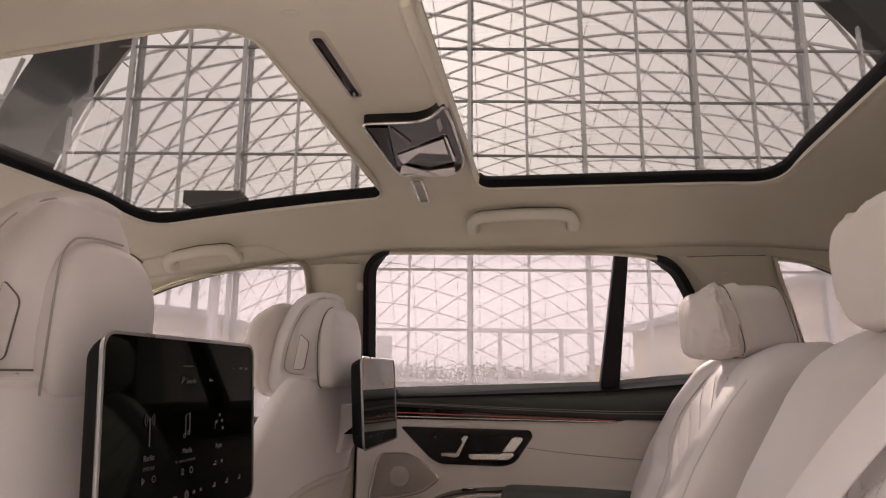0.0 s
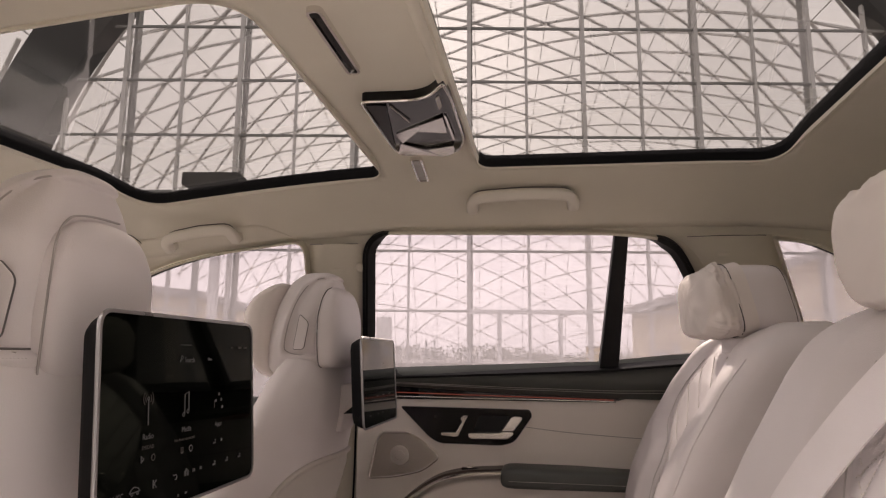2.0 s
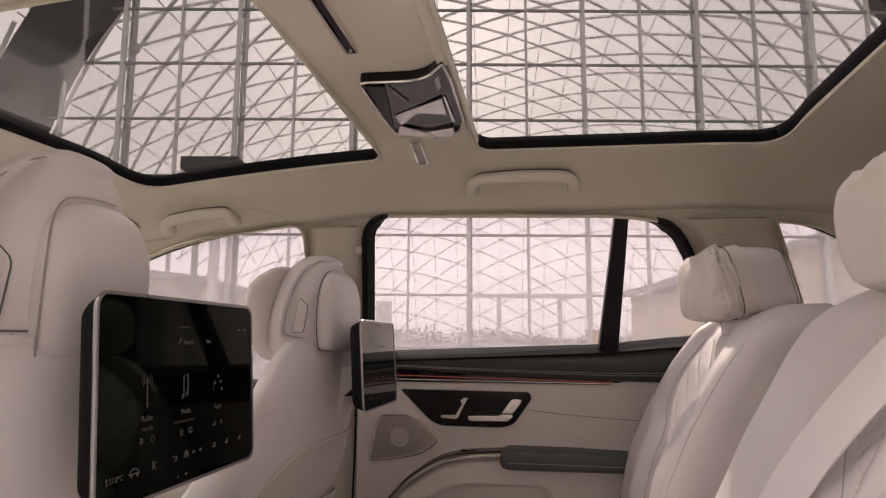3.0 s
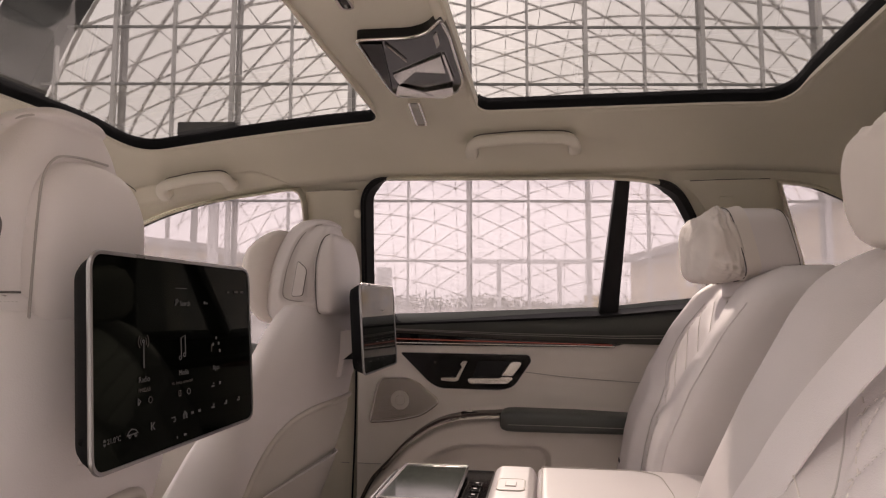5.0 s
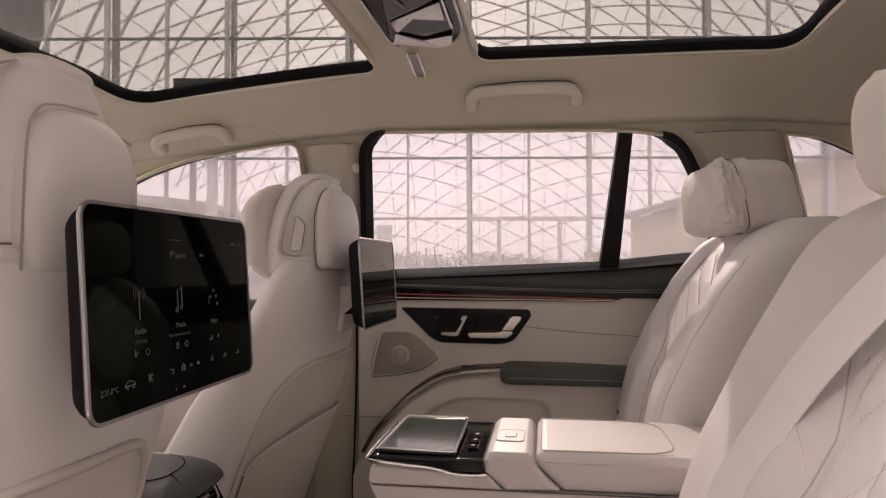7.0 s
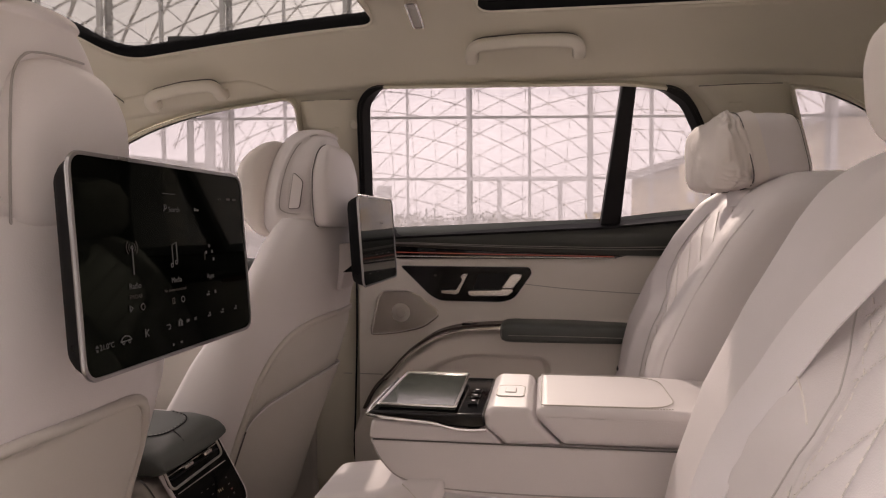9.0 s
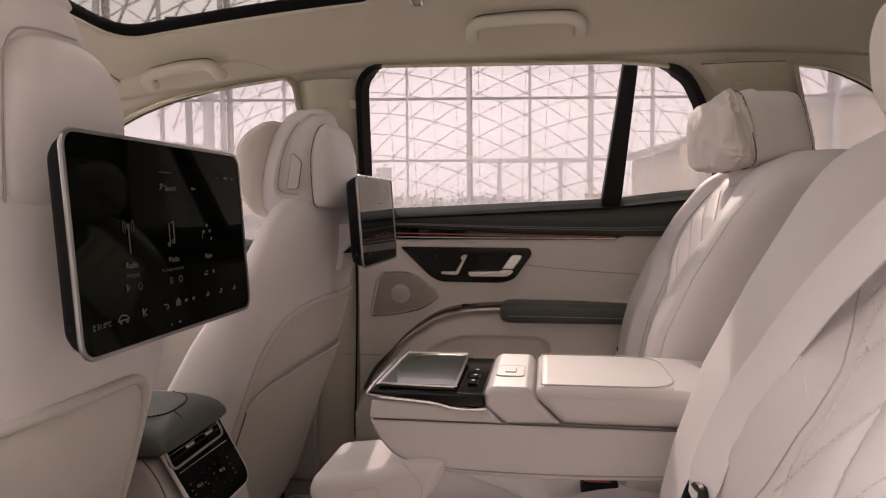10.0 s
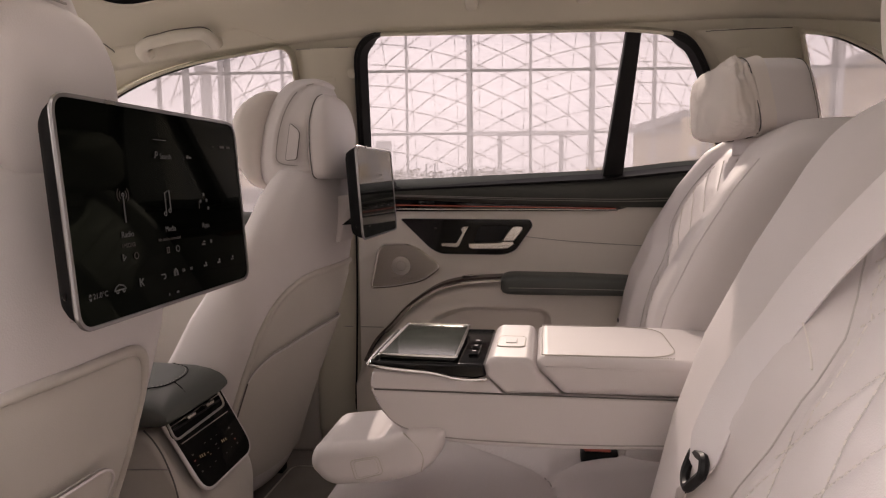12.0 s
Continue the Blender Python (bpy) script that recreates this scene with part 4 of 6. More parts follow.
    # headrest: shell, rear pad, front pillow
    shell = [(1.150, -0.520, -0.425, 0.080), (1.170, -0.541, -0.412, 0.112), (1.21, -0.543, -0.404, 0.121), (1.24, -0.536, -0.403, 0.124), (1.27, -0.528, -0.403, 0.124), (1.295, -0.522, -0.406, 0.116), (1.315, -0.515, -0.408, 0.107), (1.335, -0.506, -0.411, 0.095), (1.350, -0.496, -0.415, 0.082), (1.360, -0.485, -0.420, 0.068), (1.366, -0.474, -0.428, 0.054), (1.369, -0.462, -0.438, 0.042)]
    upright = ((1.27, -0.400), (1.295, -0.396), (1.315, -0.394), (1.335, -0.394), (1.350, -0.399), (1.360, -0.408), (1.366, -0.418), (1.369, -0.430))
    if not screened:                             # this one is set more upright
        shell = [(z, a, dict(upright).get(z, b), w) for z, a, b, w in shell]
    shell = refine(shell, 8)

    def rim_angle(z):
        return table([(1.15, 97), (1.209, 95), (1.254, 95), (1.30, 94), (1.33, 92), (1.354, 86)], z)

    def relief(z, ang):
        """How far the skin stands out: a rolled band in front and on top, sunk side and rear faces behind it."""
        d1, d2, d3, r = (rim_angle(z) - abs(ang)) * 0.0018, z - 1.197, 1.354 - z, 0.016
        d = min(d1, d2, d3)
        for e in (d2, d3):
            if d1 < r and e < r:
                d = min(d, r - math.hypot(r - d1, r - e))
        return -0.0065 * ease((d + 0.002) / 0.005) + 0.0024 * math.exp(-((d + 0.0065) / 0.0042) ** 2)

    def lift(z):
        """The seat with the large screen has its headrest drawn out a little higher."""
        return z + (0.12 if screened else 0.04) * max(0.0, z - 1.25)

    rows3 = []
    for z, a, b, w in shell:
        mid = Vector(((a + b) / 2, yc - 0.026, lift(z)))
        line = []
        for k, p in enumerate(ring(mid, (1, 0, 0), (0, 1, 0), (b - a) / 2, w - 0.026, 3.2, 144)):
            ang = 2.5 * k if k <= 72 else 2.5 * k - 360
            line.append(p + (p - mid).normalized() * relief(z, ang))
        rows3.append(line)
    head = part("headrest", loft(rows3), LEATHER, s, "white leather headrest", sharp=2.0)
    pad = [(1.172, 0.080, 0.008), (1.18, 0.096, 0.018), (1.22, 0.106, 0.024), (1.27, 0.105, 0.026), (1.295, 0.098, 0.022), (1.312, 0.088, 0.016), (1.323, 0.072, 0.009), (1.328, 0.05, 0.003)]
    if screened:
        part("rear_pad", loft([ring((-0.416, yc - 0.020, z), (1, 0, 0), (0, 1, 0), d + 0.004, w - 0.030, 2.8, 40) for z, w, d in refine(pad)]), LEATHER, head, "white leather rear pad")
        edge_run = [(-0.4125, -0.0905, 1.175), (-0.407, -0.0955, 1.22), (-0.405, -0.0955, 1.27), (-0.408, -0.088, 1.305), (-0.410, -0.073, 1.324), (-0.4105, -0.055, 1.3300), (-0.410, -0.030, 1.3325), (-0.410, 0.0, 1.333)]
        part("pad_seam", tube(smooth_line([(x, yc + y, z) for x, y, z in edge_run], 6), 0.0012, n=6), SEAM_SOFT, head)
    else:
        wrap = [(1.172, 0.072, 0.016), (1.18, 0.090, 0.025), (1.22, 0.0955, 0.0300), (1.27, 0.0955, 0.0305), (1.295, 0.089, 0.027), (1.315, 0.080, 0.022), (1.330, 0.066, 0.015), (1.338, 0.046, 0.006)]
        wrap = refine(wrap, 5)
        part("rear_pad", loft([ring((-0.403, yc - 0.026, z), (1, 0, 0), (0, 1, 0), d, w, 3.4, 56) for z, w, d in wrap]), LEATHER, head, "white leather rear pad")
        part("pad_seam", tube([(-0.403 - d * 0.50, yc - 0.026 - w * 0.992, z) for z, w, d in wrap[2:-1]], 0.0012, n=6), SEAM, head)
    pil = [(1.150, -0.522, 0.080, 0.014), (1.163, -0.536, 0.105, 0.028), (1.20, -0.549, 0.122, 0.040), (1.25, -0.552, 0.128, 0.045), (1.30, -0.546, 0.126, 0.044), (1.325, -0.534, 0.116, 0.036), (1.340, -0.522, 0.10, 0.024), (1.347, -0.514, 0.08, 0.010)]
    part("front_pillow", loft([[p + Vector((0.004 * noise.noise(p * 30), 0.003 * noise.noise(p * 26 + Vector((5, 0, 0))), 0)) for p in ring((x, yc, z), (1, 0, 0), (0, 1, 0), d, w, 2.5, 56)] for z, x, w, d in refine(pil)]), CLOTH, head, "soft white headrest pillow")
    def on_shell(z, ang, out=0.0004):
        zs = [r[0] for r in shell]
        a, c, w = (float(np.interp(z, zs, [r[k] for r in shell])) for k in (1, 2, 3))
        ct, st = math.cos(radians(ang)), math.sin(radians(ang))
        return Vector(((a + c) / 2 + ((c - a) / 2 + out) * math.copysign(abs(ct) ** (2 / 3.2), ct), yc - 0.026 + (w - 0.026 + out) * math.copysign(abs(st) ** (2 / 3.2), st), lift(z)))

    side = yc - 0.1195
    way = [(1.197, -50), (1.198, -82), (1.203, -91), (1.216, -95)] + [(z, -rim_angle(z)) for z in (1.254, 1.28, 1.30, 1.32, 1.335)] + [(1.349, -86), (1.3545, -66), (1.3555, -40), (1.3555, 0), (1.3555, 40), (1.3545, 66)]
    part("rim_seam", tube(smooth_line([on_shell(z, a, -0.0022) for z, a in way], 8), 0.0011, n=6), SEAM_SOFT, head)
    fore = 0.016 if screened else 0.0
    d = rounded([Vector((x + fore, side + 0.3 * fore, z)) for x, z in ((-0.468, 1.2085), (-0.4455, 1.2095), (-0.437, 1.262), (-0.456, 1.279))], [0.005, 0.006, 0.008, 0.005])
    knob = part("release_button", slab(d, (0, -0.003, 0), 0.001), LEATHER, head)
    part("gap", tube([p + Vector((0, -0.0012, 0)) for p in d], 0.0011, (0, 1, 0), True, 6), SEAM, knob)
    if screened:
        part("lower_seam", tube([on_shell(1.2005, a, 0.0003) for a in np.linspace(-125, -40, 30)], 0.0012, n=6), SEAM, head)
        stitch = bmesh.new()
        for a in np.linspace(-125, -43, 30):
            tube([on_shell(1.1925, a, 0.0006), on_shell(1.1920, a + 1.3, 0.0006)], 0.0009, n=5, bm=stitch)
        part("stitches", stitch, SEAM_SOFT, head)

    # cushion
    part("seat_cushion", loft([ring((x, yc, 0.62), (0, 1, 0), (0, 0, 1), w, h, 3.6, 32) for x, w, h in ((-1.19, 0.20, 0.05), (-1.17, 0.24, 0.08), (-1.10, 0.26, 0.095), (-0.78, 0.26, 0.085), (-0.70, 0.24, 0.07))]), LEATHER, s, "white leather seat cushion")
    part("seat_base", rbox((-0.93, yc, 0.50), (0.46, 0.44, 0.12), 0.03), PANEL, s)
    for side in (-1, 1):
        part("rail", rbox((-0.90, yc + side * 0.17, 0.452), (0.56, 0.035, 0.03), 0.004), FRAME_BLACK, s, "black seat rail")
    return s


front_seat(1.34, "white leather front seat with tall headrest beside the door")
near_front = front_seat(0.575, "white leather front seat with a screen on its back", True)


def screen(yc, label, full):
    s = thing("rear_screen", (-0.345, yc, 1.06), label, "screen", group="rear seat screens")
    c, w, h = Vector((-0.317, yc, 1.1445)), 0.1395, 0.0885
    tilt = Matrix.Translation(c) @ Matrix.Rotation(radians(-3.6), 4, "Y")

    def at(y, z, x=0.0):
        return tilt @ Vector((x, y, z))

    out = rounded([Vector((0, -w, -h)), Vector((0, w, -h)), Vector((0, w, h)), Vector((0, -w, h))], 0.016, 8)
    body = bmesh.new()
    rows = [[body.verts.new(tilt @ Vector((x, p.y * k, p.z * k))) for p in out] for x, k in ((-0.028, 0.84), (-0.025, 0.89), (-0.017, 0.935), (-0.008, 0.972), (-0.001, 0.990))]
    quads(body, rows, True)
    body.faces.new(rows[0])
    body.faces.new(rows[-1])
    part("housing", body, RUBBER, s, "black satin housing")
    part("frame", sweep([tilt @ p for p in out], [(-0.0018, -0.0016), (0.0012, -0.0016), (0.0018, 0.0), (0.0010, 0.0018), (-0.0018, 0.0018)], tilt.to_3x3() @ Vector((1, 0, 0)), True), SATIN, s, "satin silver frame")
    glass = part("display", slab([tilt @ Vector((-0.003, p.y * 0.992, p.z * 0.987)) for p in out], tilt.to_3x3() @ Vector((0.0035, 0, 0))), SCREEN if full else SCREEN_OBLIQUE, s, "black glossy display glass")
    arm_side = [Vector((x, yc - 0.045, z)) for x, z in ((-0.405, 1.136), (-0.352, 1.140), (-0.352, 1.104), (-0.380, 1.076), (-0.388, 1.040), (-0.410, 1.040))]
    mount = part("mount", slab(rounded(arm_side, [0.0, 0.004, 0.003, 0.012, 0.004, 0.0], 4), (0, 0.09, 0), 0.004, both=True), LEATHER, s, "pale leather-covered mount")
    # black wedge fills the gap at the mount's lower side
    wedge = [Vector((x, yc - 0.047, z)) for x, z in ((-0.382, 1.078), (-0.343, 1.108), (-0.343, 1.084), (-0.360, 1.079))]
    part("dark_wedge", slab(wedge, (0, 0.094, 0), 0.002), FRAME_BLACK, mount, "black wedge in the gap under the mount")
    part("jack", loft([ring(at(-w * 0.93, -0.062, -0.012), (1, 0, 0), (0, 0, 1), 0.0030, 0.0030, 2, 12), ring(at(-w * 0.9575, -0.062, -0.012), (1, 0, 0), (0, 0, 1), 0.0030, 0.0030, 2, 12)]), BLACK, s)
    face = tilt @ pose(0.0012, 0, 0, 90, 0, 90)

    def put(name, text, y, z, size, m=UI):
        lettering(name, text, size, face @ pose(y, z, 0), m, glass)

    def bar(name, y, z, a, b, m=UI, r=0.0004):
        part(name, rbox(at(y, z, 0.0012), (0.0004, a, b), 0.0), m, glass, smooth=False)

    def round_icon(name, y, z, r, m=UI, w=0.00045):
        part(name, tube([at(y + r * math.cos(a), z + r * math.sin(a), 0.0012) for a in np.linspace(0, 6.283, 17)[:-1]], w, (1, 0, 0), True, 5), m, glass)

    def stroke(name, pts, m=UI, w=0.00055):
        part(name, tube([at(y, z, 0.0012) for y, z in pts], w, (1, 0, 0), n=5), m, glass)

    if full:
        for text, y, z, size, m in (("Search", -0.0125, 0.0445, 0.0070, UI), ("Radio", -0.0795, -0.0225, 0.0072, UI), ("FM/DAB", -0.0800, -0.0310, 0.0050, UI_DIM), ("Media", -0.0165, -0.0225, 0.0072, UI), ("No device connected", -0.0290, -0.0305, 0.0042, UI_DIM), ("Apps", 0.0480, -0.0235, 0.0072, UI), ("21.0\u00b0C", -0.1215, -0.0665, 0.0062, UI)):
            put("word", text, y, z, size, m)
        bar("line", -0.010, 0.0615, 0.020, 0.0006)
        bar("battery_icon", 0.0345, 0.0475, 0.003, 0.003)
        bar("battery_icon", 0.0390, 0.0470, 0.004, 0.0018)
        bar("mark", 0.0870, 0.0600, 0.004, 0.0012, UI_DIM)
        bar("mark", 0.1060, 0.0605, 0.009, 0.0022, UI_DIM)
        bar("mark", 0.1200, 0.0605, 0.008, 0.0022, UI_DIM)
        round_icon("lens_icon", -0.0172, 0.0490, 0.0018)
        stroke("lens_icon", [(-0.0185, 0.0477), (-0.0205, 0.0448)])
        # mast, note and grid icons
        stroke("mast_icon", [(-0.0714, -0.0105), (-0.0714, 0.0110)], UI, 0.0006)
        round_icon("mast_icon", -0.0714, 0.0128, 0.0014)
        for k in (-1, 1):
            for r in (0.0045, 0.0075):
                stroke("wave_icon", [(-0.0714 + k * r * math.cos(a), 0.0128 + r * math.sin(a)) for a in np.linspace(-0.75, 0.75, 8)], UI_DIM, 0.0004)
        stroke("note_icon", [(-0.0115, -0.0055), (-0.0115, 0.0130), (-0.0040, 0.0155), (-0.0040, -0.0030)])
        round_icon("note_icon", -0.0132, -0.0060, 0.0018)
        round_icon("note_icon", -0.0057, -0.0035, 0.0018)
        for y, z in ((0.0500, 0.0035), (0.0570, 0.0100), (0.0620, 0.0040), (0.0640, -0.0040)):
            bar("apps_icon", y, z, 0.0030, 0.0030)
        bar("apps_icon", 0.0470, 0.0000, 0.0008, 0.0080, UI_DIM)
        # rows of small controls
        stroke("play_icon", [(-0.0805, -0.0415), (-0.0805, -0.0360), (-0.0770, -0.0388), (-0.0805, -0.0415)])
        round_icon("round_icon", -0.0628, -0.0392, 0.0027, UI_DIM)
        stroke("copy_icon", [(-0.0172, -0.0420), (-0.0172, -0.0370), (-0.0140, -0.0370), (-0.0140, -0.0420), (-0.0172, -0.0420)], UI_DIM)
        round_icon("round_icon", 0.0004, -0.0396, 0.0028)
        bar("apps_mark", 0.0474, -0.0402, 0.006, 0.0016)
        bar("apps_mark", 0.0490, -0.0375, 0.003, 0.0014)
        bar("apps_mark", 0.0625, -0.0385, 0.003, 0.0030)
        stroke("home_icon", [(-0.0095, -0.0645), (-0.0095, -0.0605), (-0.0073, -0.0580), (-0.0050, -0.0605), (-0.0050, -0.0645)], UI, 0.0009)
        stroke("back_icon", [(-0.0305, -0.0605), (-0.0250, -0.0605), (-0.0240, -0.0625), (-0.0250, -0.0645), (-0.0275, -0.0645)])
        stroke("seat_icon", [(-0.0620, -0.0590), (-0.0620, -0.0660)])
        stroke("seat_icon", [(-0.0575, -0.0595), (-0.0605, -0.0625), (-0.0575, -0.0660)])
        stroke("car_icon", [(-0.0960, -0.0645), (-0.0935, -0.0615), (-0.0895, -0.0600), (-0.0850, -0.0610), (-0.0815, -0.0640), (-0.0960, -0.0645)])
        for y in (-0.0925, -0.0845):
            round_icon("car_icon", y, -0.0655, 0.0013)
        stroke("arrow_icon", [(-0.1255, -0.0640), (-0.1245, -0.0622), (-0.1235, -0.0640)])
        stroke("arrow_icon", [(-0.1255, -0.0655), (-0.1245, -0.0672), (-0.1235, -0.0655)])
        for y in (0.0070, 0.0189):
            bar("skip_icon", y, -0.0612, 0.0026, 0.0026)
            bar("skip_icon", y + (0.0026 if y > 0.01 else -0.0026), -0.0612, 0.0006, 0.0034)
        for y in (0.0465, 0.0740, 0.1038):
            bar("control_icon", y, -0.0620, 0.006, 0.0016)
            bar("control_icon", y + 0.0015, -0.0595, 0.003, 0.0020)
        bar("dot", -0.0215, -0.0800, 0.0016, 0.0022)
        bar("dot", -0.0077, -0.0798, 0.0040, 0.0018)
    else:
        for y, z, a in ((-0.03, -0.03, 0.012), (0.02, -0.03, 0.012), (0.075, -0.03, 0.01), (-0.09, -0.066, 0.012), (-0.03, -0.066, 0.006), (0.01, -0.066, 0.006), (0.05, -0.066, 0.006), (0.09, -0.066, 0.006), (0.03, 0.035, 0.02)):
            bar("dim_bar", y, z, a, 0.0016, UI_DIM)
    return s


screen(0.5785, "rear-seat touch screen with silver frame showing radio and media", True)
screen(1.340, "rear-seat touch screen with silver frame on the seat back", False)


# ---- rear seats ----
def rear_seat(yc, crest, label, puff_depth, hw, edge_rows, inner_rows, slants):
    s = thing("passenger_seat", (0.25, yc, 0.44), label, "car seat", group="rear seats")

    def q1_at(z):
        return table(edge_rows, z)

    def q0_at(z):
        return table(inner_rows, z)

    def front(y, z, out=0.0):
        """The front face: side bolsters stand proud of the middle."""
        c = table(crest, z)
        a = abs(y)
        x = c + 0.030 * (1 - max(ease((y - q1_at(z) + 0.013) / 0.065), ease((q0_at(z) + 0.013 - y) / 0.065)))
        if a > hw - 0.05:
            q = min(1.0, (a - (hw - 0.05)) / 0.05)
            x += 0.055 * (1 - math.sqrt(max(0, 1 - q * q)))
        return Vector((x - out, yc + y, z))

    rings = []
    zs = list(np.linspace(0.60, 1.20, 76)) + [1.21, 1.22, 1.228, 1.235, 1.241, 1.246, 1.250, 1.254, 1.258]
    for z in zs:
        k = max(0.0, (z - 1.20) / 0.058)
        shrink = 1 - 0.22 * k * k
        back_x = table(crest, min(z, 1.19)) + 0.225
        fr = []
        for y in np.linspace(-hw, hw, 97):
            p = front(y, z)
            fr.append((p.x + 0.035 * k ** 3, yc + y * shrink, z))
        bk = [(back_x - 0.03 * abs(t) ** 4 - 0.04 * k ** 3, yc + hw * shrink * t, z) for t in np.linspace(1, -1, 15)]
        rings.append([Vector(p) for p in fr + bk])
    part("backrest", loft(rings), LEATHER, s, "white leather backrest with side bolsters")
    # quilted middle panel: rows of slanting lines (slope, height at the middle, pitch) and of upright ones
    slope, start, pitch, upright = slants

    def cells(y, z):
        return (z + slope * y - start) / pitch, (y + 0.107) / upright if upright else 0.5

    def skin(y, z):
        """How far the quilt stands out of the seat."""
        q1 = q1_at(z)
        u, v = cells(y, z)
        gap = min(0.5 - abs(u % 1.0 - 0.5), 0.5 - abs(v % 1.0 - 0.5))
        edge = min(1.0, (q1 - y) / 0.012, (y - q0_at(z)) / 0.012, (1.205 - z) / 0.012)
        return 0.0015 + puff_depth * edge * (1 - (1 - min(1.0, gap / 0.30)) ** 2)

    bm = bmesh.new()
    g = []
    for z in np.linspace(0.66, 1.205, 150):
        g.append([bm.verts.new(front(y, z, skin(y, z))) for y in np.linspace(q0_at(z), q1_at(z), 80)])
    quads(bm, g)
    quilt = part("quilted_panel", bm, LEATHER, s, "white leather panel quilted in diamonds", sharp=3.0)
    stitches, valleys = bmesh.new(), bmesh.new()
    lines = []
    for m in range(-12, 13):
        lines.append([((start + pitch * m - z) / slope, z) for z in np.arange(0.665, 1.20, 0.0046 * abs(slope) / math.hypot(1, slope))])
        if upright:
            lines.append([(-0.107 + upright * m, z) for z in np.arange(0.665, 1.20, 0.0046)])
    for line in lines:
        run = [(y, z) for y, z in line if q0_at(z) + 0.005 < y < q1_at(z) - 0.005]
        if len(run) < 4:
            continue
        tube([front(y, z, 0.0017) for y, z in run], 0.0009, (1, 0, 0), n=5, bm=valleys)
        for k in range(0, len(run) - 1, 2):
            (y, z), (y2, z2) = run[k], run[k + 1]
            tube([front(y, z, 0.0027), front(lerp(y, y2, 0.8), lerp(z, z2, 0.8), 0.0027)], 0.0008, (1, 0, 0), n=4, bm=stitches)
    part("quilt_seams", valleys, SEAM_PALE, quilt, "sewn quilt lines")["kind"] = "stuff"
    part("stitches", stitches, THREAD, quilt, "white stitches")["kind"] = "stuff"
    for side in (-1, 1):
        part("seam", tube([front(q1_at(z) + 0.006 if side > 0 else q0_at(z) - 0.006, z, 0.0006) for z in np.linspace(0.66, 1.195, 90)], 0.0008, (1, 0, 0), n=6), SEAM_PALE, s)
        dashes = bmesh.new()
        for z in np.arange(0.665, 1.19, 0.0085):
            pair = []
            for zz in (z, z + 0.0052):
                y = q1_at(zz) - 0.017 if side > 0 else q0_at(zz) + 0.017
                pair.append(front(y, zz, skin(y, zz) + 0.0003))
            tube(pair, 0.0007, (1, 0, 0), n=4, bm=dashes)
        part("edge_stitches", dashes, THREAD, s, "white stitches")["kind"] = "stuff"
        part("piping", tube([front(side * (hw - 0.022), z, 0.0004) for z in np.linspace(0.64, 1.195, 40)], 0.0014, (1, 0, 0), n=6), LEATHER, s)
    return s


FAR_CREST = [(0.60, 0.125), (0.80, 0.180), (0.86, 0.195), (0.91, 0.2035), (0.963, 0.217), (1.055, 0.258), (1.147, 0.312), (1.22, 0.368), (1.26, 0.405)]
NEAR_CREST = [(0.60, 0.128), (0.778, 0.157), (0.886, 0.181), (0.984, 0.214), (1.084, 0.263), (1.18, 0.318), (1.26, 0.375)]
rear_seat(1.315, FAR_CREST, "white quilted leather rear seat beside the closed door", 0.0016, 0.238, [(0.60, 0.06), (1.00, 0.02), (1.033, 0.035), (1.07, 0.12), (1.115, 0.148), (1.15, 0.138), (1.205, 0.122)], [(0.60, -0.085), (1.00, -0.082), (1.075, -0.098), (1.13, -0.120), (1.164, -0.108), (1.208, -0.078)], (-0.42, 1.166, 0.040, 0))
near_seat = rear_seat(0.600, NEAR_CREST, "white quilted leather rear seat with a belt across it", 0.0062, 0.240, [(0.60, 0.09), (0.80, 0.05), (0.873, 0.014), (0.935, -0.022), (1.00, -0.045), (1.04, -0.048), (1.07, -0.030), (1.11, 0.005), (1.20, 0.05)], [(0.60, -0.195), (1.20, -0.195)], (1.25, 0.90, 0.09, 0.072))


